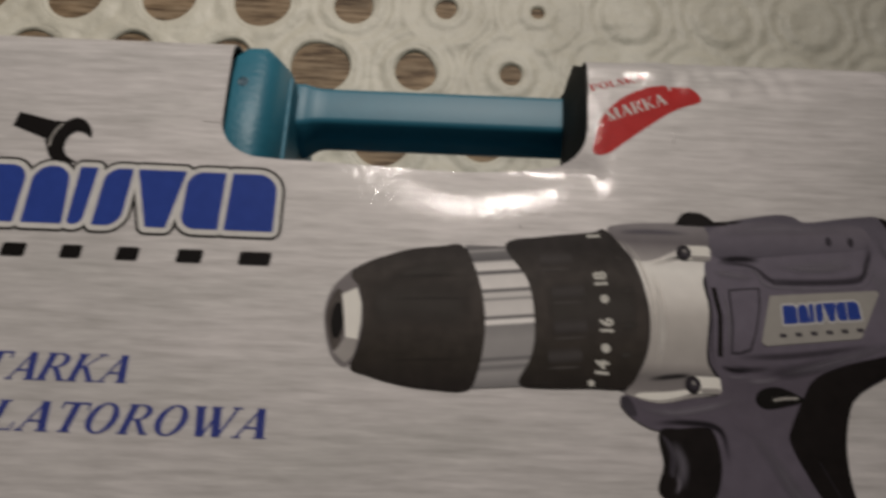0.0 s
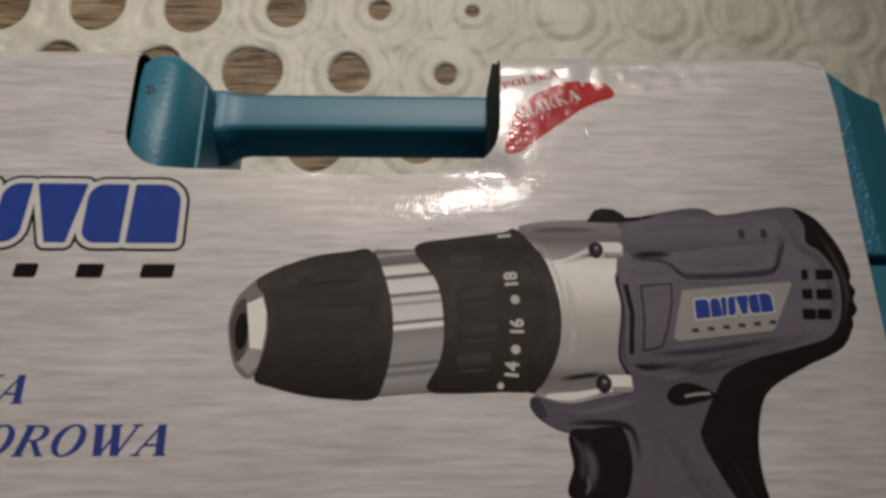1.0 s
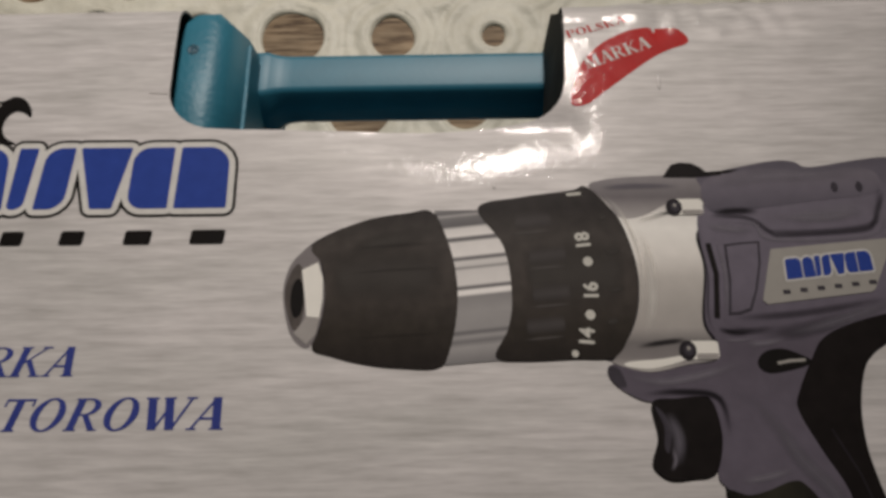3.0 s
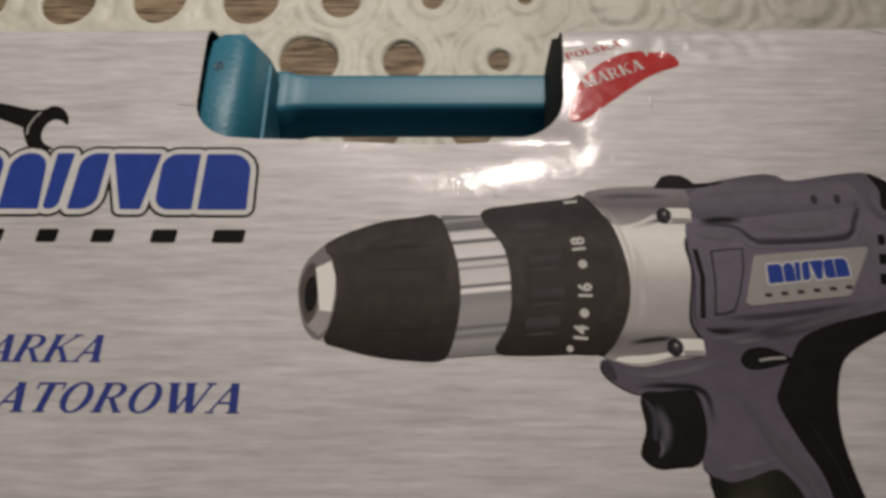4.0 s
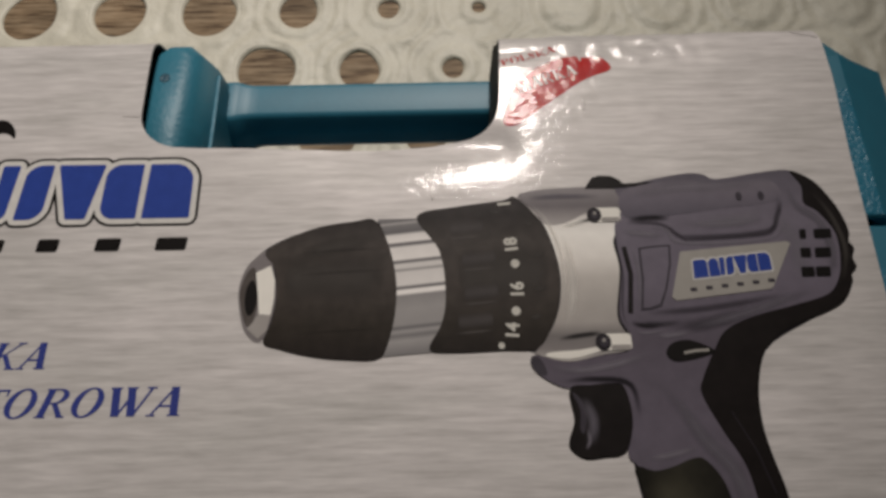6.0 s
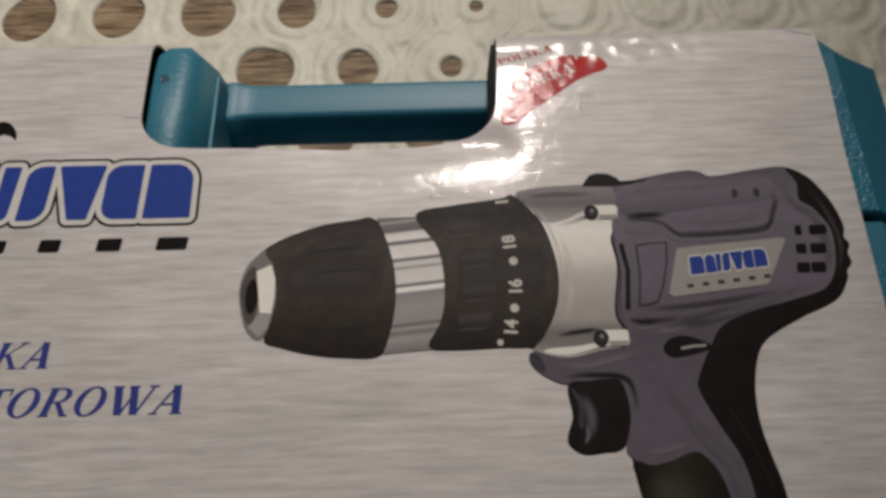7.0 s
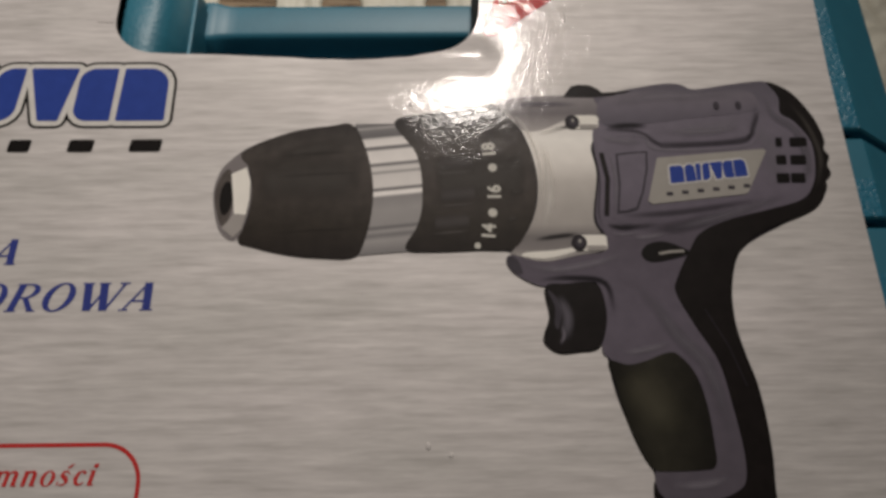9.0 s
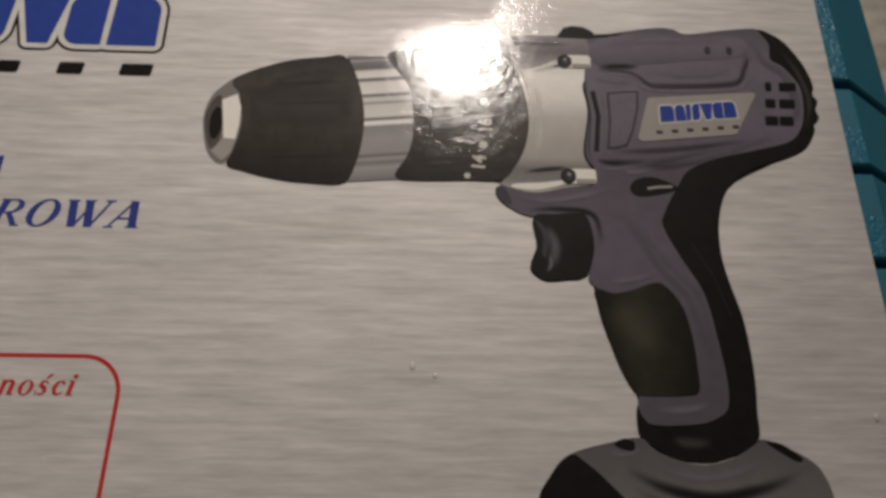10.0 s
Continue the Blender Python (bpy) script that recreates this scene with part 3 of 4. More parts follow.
def carton_sleeve():
    s = empty_thing("carton_sleeve", (0, -0.12, TOP), "glossy brushed-silver printed cardboard sleeve round the teal case", "packaging")
    bm = on_sleeve(flat_fill([sleeve_outline()]), 0.0, 2.5)
    front = part("front_panel", bm, [BOARD, INNER, EDGE], s, "brushed silver board with a handle cut-out", True)
    k = front.modifiers.new("thickness", "SOLIDIFY")
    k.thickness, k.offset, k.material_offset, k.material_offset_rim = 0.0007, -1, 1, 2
    front.modifiers.new("crisp_rim", "EDGE_SPLIT").split_angle = radians(40)
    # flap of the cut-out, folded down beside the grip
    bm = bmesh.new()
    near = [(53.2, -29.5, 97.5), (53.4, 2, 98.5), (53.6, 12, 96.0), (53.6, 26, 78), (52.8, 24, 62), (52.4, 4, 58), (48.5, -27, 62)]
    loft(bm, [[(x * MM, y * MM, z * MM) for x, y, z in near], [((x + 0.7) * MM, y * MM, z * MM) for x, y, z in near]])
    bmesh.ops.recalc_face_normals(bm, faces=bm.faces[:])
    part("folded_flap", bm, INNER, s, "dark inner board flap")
    return s


def rounded_shape(corners, grow=0.0, steps=5):
    """A convex shape from (x, y, radius) corners, counter-clockwise, with rounded corners and widened by grow all round."""
    out, n = [], len(corners)
    for i in range(n):
        p, c, q = (Vector(corners[k % n][:2]) for k in (i - 1, i, i + 1))
        a, b = (p - c).normalized(), (q - c).normalized()
        r = corners[i][2]
        half = a.angle(b) / 2
        centre = c + (a + b).normalized() * (r / math.sin(half))
        na, nb = Vector((a.y, -a.x)), Vector((-b.y, b.x))
        na, nb = (-na if na.dot(centre - c) > 0 else na), (-nb if nb.dot(centre - c) > 0 else nb)
        for k in range(steps + 1):
            d = (na * (1 - k / steps) + nb * (k / steps)).normalized()
            out.append(tuple(centre + d * (r + grow)))
    return out


def mark_shapes(grow):
    """The maker's mark as seven plain rounded blocks (mm on the board)."""
    blocks = (((-146.0, -58, 0.6), (-128.6, -58, 0.6), (-128.0, -38, 5.0), (-145.0, -38, 2.0)), ((-126.2, -58, 0.6), (-113.4, -58, 0.6), (-114.4, -38, 5.5), (-126.0, -38, 5.5)),
              ((-112.2, -58, 1.5), (-107.4, -58, 3.0), (-105.8, -38, 0.6), (-111.6, -38, 0.6)), ((-104.4, -58, 0.6), (-95.6, -58, 5.0), (-94.6, -38, 0.6), (-103.2, -38, 5.0)),
              ((-87.8, -58, 0.6), (-81.4, -58, 0.6), (-77.6, -38, 0.6), (-93.2, -38, 0.6)), ((-77.2, -58, 4.5), (-65.2, -58, 0.5), (-65.0, -38, 0.5), (-77.0, -38, 5.0)),
              ((-63.4, -58, 0.5), (-48.0, -58, 0.6), (-48.4, -38, 6.5), (-63.0, -38, 0.5)))
    return [rounded_shape(b, grow) for b in blocks]


def printed_drill(s):
    base = printed("drill_picture", smooth_loop([(-24, -71), (-5, -62.3), (25, -60), (56, -54), (75, -51), (92, -50.4), (110, -47), (121, -49.2), (136, -47), (143, -47), (156, -56), (158, -77), (147, -92),
                                                 (126, -105), (121.5, -125), (124.5, -150), (123.5, -175), (113, -181), (96, -178), (93.5, -166), (87, -150), (84.5, -136),
                                                 (84, -116), (66, -113), (59, -104), (30, -102), (0, -104.8), (-20, -99.5), (-28, -85)]), INK_DARK, s, 1, "printed picture of a grey and black cordless drill")
    P = lambda name, loops, mat, layer, label="": printed(name, loops, mat, base, layer, label)
    SL = smooth_loop
    # nose and chuck
    P("chuck_nose", SL([(-29.4, -85), (-28.5, -77.5), (-25.8, -73), (-21.5, -70.4), (-18.5, -80), (-18, -88), (-20, -97), (-22.5, -99.6), (-26.8, -95.5)]), INK_SHADE, 2)
    P("nose_rim", SL([(-28.9, -85.4), (-28.0, -79), (-25.6, -75.6), (-23.6, -80), (-23.2, -86), (-24.0, -92.6), (-26.2, -94.4)]), INK_NOSE, 3)
    P("nose_facet", [(-24.6, -77.4), (-20.2, -75.2), (-18.6, -80), (-18.4, -86), (-19.0, -91.2), (-22.6, -90.8), (-23.4, -85)], INK_BRIGHT, 4)
    P("nose_facet", [(-22.6, -90.8), (-19.0, -91.2), (-19.8, -96), (-22.2, -98.6), (-25.8, -95.4), (-24.2, -93.4)], INK_MID, 4)
    P("nose_hole", oval(-25.4, -85.6, 1.9, 5.6), INK_BLACK, 5)
    P("chuck_body", SL([(-22.3, -70.8), (-15.6, -66), (-5.5, -62.2), (5, -60.6), (11.6, -60.3), (16.4, -69), (18.9, -82.3), (18.2, -95), (14.5, -104.9),
                        (3, -105.4), (-7, -104.2), (-15.4, -102), (-20.6, -99.8), (-18.4, -93), (-17.8, -85), (-19, -76)]), INK_CHUCK, 3)
    soft_streak("chuck_sheen", [(-17, -80), (-4, -79), (16, -80)], 20, SOFT_SHEEN, base, 4, 0.2)
    soft_streak("chuck_sheen", [(-12, -72), (0, -69), (12, -67.5)], 7, SOFT_SHEEN, base, 4.2)
    for y in (-70.5, -77.8, -96.5):
        soft_streak("chuck_groove", [(-12, y - 0.8), (2, y), (16, y + 0.6)], 1.2, SOFT_FAINT, base, 4.4)
    # bright ring: bands between two bowed edges
    def ring_edge(t, x_off):
        y = -60.0 - 44.6 * t
        bow = math.sin(math.pi * min(max(t * 0.94 + 0.04, 0), 1)) ** 0.8
        return (x_off + 5.9 * bow + 3.2 * t, y + (1.2 * t if x_off > 20 else 0))
    P("bright_ring", [ring_edge(k / 16, 11.2) for k in range(17)] + [ring_edge(k / 16, 26.2) for k in range(16, -1, -1)], INK_RING, 4, "banded chrome ring")
    # torque collar
    P("torque_collar", SL([(24.8, -59.4), (37, -56.2), (51.8, -54.2), (56.6, -53.2), (64.2, -62.6), (68, -76), (67.8, -87.3), (65, -96), (60.2, -102.9),
                           (49.4, -103.4), (36, -103.8), (28.6, -102.6), (32.2, -95), (33.6, -86), (32, -71.5)]), INK_CHUCK, 5)
    soft_streak("collar_sheen", [(37, -81), (50, -79), (66, -79)], 22, SOFT_SHEEN, base, 6, 0.15)
    for y, x in ((-64.0, 35), (-74.5, 38.5), (-85.5, 39), (-94.5, 37)):
        soft_streak("collar_rib", [(x, y), (x + 5, y + 0.4), (x + 11, y + 1.0)], 6.0, SOFT_RIB, base, 6.3, 0.1)
        soft_streak("collar_groove", [(x - 1, y - 3.6), (x + 11, y - 2.6)], 1.1, SOFT_LINE, base, 6.5)
        soft_streak("collar_rib", [(60.5 - abs(y + 80) * 0.12, y + 1.0), (66.0 - abs(y + 80) * 0.25, y + 1.6)], 2.4, SOFT_SHEEN, base, 6.3)
    for text, x, y in (("18", 56.2, -72.2), ("16", 57.1, -87.2), ("14", 54.8, -100.2)):
        lettering("scale_number", text, x, y, 3.9, INK_NUMBER, base, 7, 0, 96 if text == "18" else 90 if text == "16" else 85, 0.2, 0.95)
    for x, y, r in ((55.1, -76.0, 1.35), (54.6, -91.3, 1.35), (49.8, -101.9, 0.95)):
        P("scale_dot", oval(x, y, r, r * 1.05, 14), INK_NUMBER, 7)
    printed_line("scale_tick", [(50.5, -55.6), (54.6, -55.2)], 0.9, INK_NUMBER, base, 7)
    # gearbox
    P("gearbox", SL([(57.0, -53.2), (63, -50.8), (77.4, -49.9), (88.0, -50.2), (91, -58), (88.2, -64.5), (86.0, -69.2), (86.9, -78.6), (84.6, -93), (86.6, -99),
                     (86.6, -103.6), (79, -105.1), (69, -106.9), (60, -104.6), (60.6, -102.8), (65.4, -96), (68.2, -87.3), (68.4, -76), (64.6, -62.5)]), INK_GEAR, 4)
    P("gearbox_shadow", SL([(57.4, -53.0), (63, -50.6), (77.4, -49.7), (88.4, -50.0), (90, -57.4), (80, -58.4), (72, -62.2), (65.4, -62.8), (62, -58)]), INK_GEARTOP, 5)
    P("gearbox_glint", SL([(64, -104.2), (72, -103.6), (79, -102.6), (79, -103.8), (70, -106.1), (63, -105.4)]), INK_BRIGHT, 6)
    for x, y in ((80.9, -59.8), (79.6, -101.3)):
        P("screw_boss", round_box(x, y - 2.5, x + 8.2, y + 2.5, 1.0), INK_BRIGHT, 7)
        P("boss_shade", round_box(x + 2.2, y - 2.4, x + 8.0, y - 0.9, 0.5), INK_MID, 8)
        P("screw_hole", oval(x, y, 2.3, 2.6, 20), INK_DARK, 8)
        P("screw", oval(x + 0.3, y + 0.1, 1.3, 1.6, 14), INK_SEAM, 9)
        P("screw_glint", oval(x + 0.2, y + 0.5, 0.45, 0.6, 10), INK_PLATE, 10)
    soft_streak("boss_glint", [(69.5, -64.0), (75, -62.6), (79, -61.4)], 2.0, SOFT_PALE, base, 6.8)
    # grey housing
    P("housing", SL([(87.4, -62), (90.5, -57), (88.4, -50.2), (92, -49.2), (110, -45.6), (117, -45.8), (121.5, -47.7), (136, -45.6), (145.4, -45.3), (147.8, -51), (147.4, -57),
                     (151.2, -60.3), (154.8, -67.2), (154.7, -75), (152.7, -82.3), (148.2, -87.7), (137.5, -91), (125, -94.2), (116, -98.3), (111.6, -104.2),
                     (107, -112.4), (106, -117), (110, -127), (114.9, -137), (116.8, -149.5), (117.8, -161), (117, -168.3), (113.8, -171.2), (108.5, -172.8),
                     (98, -173.2), (94.8, -171.6), (93.6, -167), (98, -150), (86, -137), (83.2, -133), (85.4, -123.5), (84.2, -115), (81, -113.4),
                     (69, -114.8), (62, -112), (58.2, -108), (59.4, -104.9), (69, -107.1), (79, -105.3), (86.8, -104), (87.6, -99), (85.4, -93), (87.6, -78), (86.8, -69)]), INK_BODY, 6)
    P("housing_tip", SL([(58.4, -105.4), (61, -106.2), (62.6, -110.5), (60.4, -110.6), (58.4, -108)]), INK_SEAM, 7)
    P("top_switch", [(78.8, -50.3), (80.0, -48.4), (81.4, -46.4), (84, -45.6), (87.6, -45.9), (90.0, -47.2), (91.4, -48.7), (101, -48.1), (97, -49.8), (88, -50.5)], INK_REAR, 7)
    P("top_shade", SL([(91, -51.2), (108, -47.8), (121, -49.4), (134, -48), (140, -50), (139, -56), (120, -58.5), (104, -60.5), (91, -61)]), INK_TOP, 7)
    soft_streak("housing_seam", [(90.2, -62.6), (99, -63.0), (103.2, -64.4), (107.6, -68.4), (110, -68.9), (122, -68.5), (133.6, -67.5), (136.2, -65.4), (138.6, -61.0), (140.8, -55.5)], 2.0, SOFT_SEAM, base, 8.1, 0.08)
    printed_line("slot", [(89.0, -71.0), (90.1, -80), (88.6, -92.6)], 1.5, INK_REAR, base, 8)
    printed_line("slot_edge", [(91.5, -70.6), (92.6, -80), (90.8, -93.6)], 0.5, INK_PANEL, base, 8)
    P("side_cover", [(93.4, -71.4), (98, -70.8), (103.4, -70.5), (102.8, -77), (100.6, -85), (98.2, -90.6), (95, -91.6), (91.8, -91.8), (93.2, -82)], INK_SEAM, 8)
    P("side_cover_face", [(94, -72.1), (98, -71.5), (102.7, -71.2), (102.1, -77), (100.0, -84.8), (97.7, -89.9), (94.8, -90.9), (92.6, -91.1), (93.9, -82)], INK_BODY, 9)
    for x in (127.4, 134.4):
        P("housing_dimple", oval(x, -54.2, 1.0, 1.6, 12), INK_SEAM, 9)
    tone_layer = 8.3
    for pts, w, m in (([(92, -53.5), (106, -50.6), (118, -50.2), (136, -50.2)], 5.5, SOFT_LIGHT),
                      ([(91, -61.8), (98, -61.2), (105, -61.4)], 3.0, SOFT_DARK),
                      ([(92, -64.8), (102.5, -65.2), (107.4, -70.0), (134.5, -69.2), (140.4, -62.4)], 1.8, SOFT_LIGHT),
                      ([(103.6, -63.6), (108.2, -67.8), (133.6, -66.6), (138.0, -61.0), (140.4, -52)], 2.4, SOFT_SEAM),
                      ([(88.6, -65.4), (95, -66.6), (103, -67.4)], 3.4, SOFT_LIGHT),
                      ([(91.6, -71.5), (92.6, -81), (90.9, -93)], 2.0, SOFT_LIGHT),
                      ([(108, -63.4), (122, -63.6), (135, -62.2)], 4.0, SOFT_LIGHT),
                      ([(137.5, -60), (142, -71), (140.6, -85)], 8.0, SOFT_SOFT), ([(112, -62.6), (124, -62.6), (136, -59)], 7.0, SOFT_SOFT), ([(143, -50), (145, -58), (151, -64), (152.4, -76), (148, -84)], 4.0, SOFT_GREY),
                      ([(99, -97.0), (108, -96.6), (117, -94.6), (128, -91.0)], 6.0, SOFT_SEAM), ([(92, -92.6), (112, -91.4), (138, -87.2)], 3.0, SOFT_SEAM),
                      ([(89.4, -98.6), (93, -98.8), (98.4, -98.2)], 1.2, SOFT_LIGHT), ([(88, -95.4), (93, -96.6), (98.6, -96.0)], 2.4, SOFT_DARK),
                      ([(104, -97.6), (116, -95.0), (130, -90.8), (146, -85.6)], 4.0, SOFT_GREY),
                      ([(91, -95.4), (97, -96.2), (104, -95.4)], 2.6, SOFT_SEAM),
                      ([(94.8, -99.8), (100, -99.6), (106, -98.6)], 2.4, SOFT_LIGHT),
                      ([(62, -107.8), (72, -109.6), (84, -107.6), (94, -104.5)], 3.2, SOFT_LIGHT),
                      ([(66, -112.8), (76, -112.2), (86, -114), (87.6, -124)], 2.6, SOFT_DARK),
                      ([(92, -112), (99, -120), (105, -130), (111.5, -138), (114, -150), (114.6, -164)], 6.0, SOFT_GREY),
                      ([(88, -134.6), (95, -133.6), (103, -131.6)], 2.6, SOFT_LIGHT),
                      ([(97, -169.4), (106, -169.2), (113, -167.6)], 3.0, SOFT_LIGHT),
                      ([(87.6, -64), (86.9, -72), (87.7, -80), (86.3, -92), (87.9, -98)], 1.1, SOFT_SEAM)):
        soft_streak("housing_tone", pts, w, m, base, tone_layer)
        tone_layer += 0.02
    for pts, w, m in (([(70.4, -66), (72.0, -76), (71.8, -88), (69.0, -98)], 4.0, SOFT_PALE),
                      ([(60, -55), (65.4, -61), (69.2, -72), (69.6, -84), (66.6, -96)], 1.6, SOFT_PALE), ([(60, -53.6), (70, -53.0), (84, -53.2)], 2.6, SOFT_GREY),
                      ([(66, -100.2), (74, -99.0), (80, -98.4)], 2.2, SOFT_DARK), ([(74, -62.6), (80, -61.4), (88, -61.6)], 1.6, SOFT_DARK)):
        soft_streak("gearbox_tone", pts, w, m, base, 6.6)
    # name plate with its mark as plain blocks
    P("name_plate", [(106.1, -73.0), (121, -71.7), (139.4, -70.2), (140.2, -71.0), (132.4, -85.0), (131.4, -85.7), (102.8, -88.9), (101.6, -87.8)], INK_PLATE, 9)
    for grow, mat, layer in ((2.4, INK_WHITE, 10), (0.4, INK_BLUE, 11)):
        for loop in mark_shapes(grow):
            P("mark_block", [(109.2 + (x + 146) * 0.243, -81.9 + (y + 58) * 0.285 + (x + 146) * 0.024) for x, y in loop], mat, layer)
    for k in range(6):
        P("mark_bar", round_box(107.4 + 4.75 * k, -86.1 + 0.50 * k, 109.4 + 4.75 * k, -84.9 + 0.50 * k, 0.2), INK_SEAM, 10)
    # vents
    for row, y in enumerate((-67.8, -74.1, -80.4)):
        x = 145.0 - 1.0 * row
        w = (2.0, 3.2, 4.0)[row]
        P("vent_slot", round_box(x - 1.4, y - 1.6, x - 1.4 + w, y + 1.6, 0.5, 0.1), INK_BLACK, 9)
        P("vent_slot", round_box(x + 3.0, y - 1.6, x + 8.4 - 0.5 * row, y + 1.6, 0.5, 0.1), INK_BLACK, 9)
    # black back and handle spine
    P("rear_cover", SL([(145.2, -45.3), (151.8, -49), (156.4, -56.4), (158.4, -62), (159.2, -67.4), (158.4, -70.5), (159.5, -73), (158.3, -76), (158.8, -79), (156.8, -81.4), (156.4, -84.2),
                        (152.8, -89.6), (147, -93), (136.2, -97.1), (130.5, -100.4), (125.4, -106.1), (122.2, -116), (121.5, -125.6), (122.6, -134), (124.6, -143.4), (125.3, -153),
                        (125.2, -162), (124.4, -170), (123.9, -176), (120.2, -178.9), (114, -181.3), (108.9, -182.1), (101, -181.1), (95.6, -177.8), (93.0, -175), (93.2, -168.4),
                        (94.8, -172), (98, -173.6), (108.8, -173.2), (114.2, -171.2), (117, -168.4), (117.8, -161), (116.8, -149.4), (114.9, -137), (110, -127), (105.9, -117.2),
                        (107, -112.3), (111.6, -104.1), (116, -98.2), (125, -94.1), (137.5, -90.9), (148.2, -87.6), (152.7, -82.2), (154.7, -74.9), (154.8, -67.2), (151, -60.2), (147.3, -57), (147.8, -51)]), INK_REAR, 7)
    printed_line("spine_line", [(113.4, -122), (118.5, -133), (121.6, -144)], 0.5, INK_DARK, base, 8)
    # selector, trigger, grip
    P("selector", SL([(97.6, -104.2), (100, -101.8), (105, -101.2), (111, -103.8), (111.2, -105.2), (106, -106.8), (100.6, -107.6), (98, -106.4)]), INK_BLACK, 8)
    printed_line("selector_glint", [(102.6, -105.0), (106, -104.4), (110, -104.2)], 0.8, INK_PLATE, base, 9)
    P("trigger", SL([(68.6, -114.9), (75, -113.9), (81.2, -113.5), (84.4, -115.3), (85.5, -123.6), (83.6, -131.2), (81.0, -133.4), (77.4, -133.8), (71.5, -134.2), (67.8, -131.8),
                     (67.3, -129.2), (69.2, -123.5)]), INK_REAR, 8)
    P("trigger_edge", SL([(69.2, -116), (71.5, -118), (72.8, -122), (71.6, -127.4), (70.6, -126), (71, -121)]), INK_SEAM, 9)
    soft_streak("trigger_glint", [(72.6, -126), (73.0, -129.4), (71.6, -132.0)], 1.6, SOFT_LIGHT, base, 9.3)
    P("grip_pad", SL([(84.6, -136.6), (89.8, -137.7), (94.6, -136.8), (101, -134.5), (104.3, -135.3), (108.2, -140.8), (110, -149.2), (110.3, -158), (109.9, -164.4), (106, -165.6),
                      (97, -165.8), (93.4, -165), (90.2, -159.3), (87.4, -150.5), (86, -142.8)]), INK_GRIP, 8)
    soft_streak("grip_sheen", [(89, -139), (95, -147), (100, -158)], 17, SOFT_OLIVE, base, 9)
    soft_streak("rear_sheen", [(150, -52), (155, -62), (156.6, -74), (152.6, -85)], 2.6, SOFT_SHEEN, base, 8.5)
    soft_streak("trigger_sheen", [(72.0, -117), (74.4, -124), (73.0, -131)], 4.6, SOFT_GREY, base, 9.2)
    soft_streak("foot_sheen", [(101, -176.6), (106, -177.6), (112, -177.4)], 4.0, SOFT_SHEEN, base, 8.5)
    # battery
    P("battery", SL([(75, -180.6), (85.5, -177.6), (93.2, -176.4), (97, -179.6), (104, -182.2), (110, -182.7), (116, -181.2), (122, -178), (124.3, -176.4), (129.2, -177.8), (135.8, -181.2),
                     (138.8, -184.8), (140.4, -192), (139.6, -204), (136, -212), (110, -215), (80, -214), (70, -206), (67, -193), (70, -185.6)]), INK_BATTERY, 8)
    P("battery_side", SL([(75.2, -180.7), (79, -182.6), (84, -187), (92, -196), (96, -208), (90, -214), (78, -213), (69, -206), (66.4, -193), (70, -185.6)]), INK_REAR, 9)
    P("battery_tab", SL([(86.4, -178.2), (89, -176.6), (91.6, -177.6), (90.8, -179.6)]), INK_REAR, 10)
    P("battery_tab", SL([(125.4, -177), (129.4, -177.6), (134, -181.0), (132.4, -181.6), (128.6, -179.4)]), INK_REAR, 10)
    for pts, w, m in (([(93, -180.6), (101, -184.6), (110, -185.8), (120, -183.4), (126, -179.6)], 3.4, SOFT_LIGHT),
                      ([(88, -183), (97, -188), (110, -190.6), (124, -188), (134, -184)], 4.4, SOFT_DARK),
                      ([(90, -188), (102, -194), (116, -195), (130, -190)], 4.0, SOFT_OLIVE),
                      ([(96, -200), (112, -203), (130, -199)], 8.0, SOFT_GREY),
                      ([(84, -180), (89, -180.6), (94, -179)], 2.0, SOFT_LIGHT)):
        soft_streak("battery_tone", pts, w, m, base, 9.5)


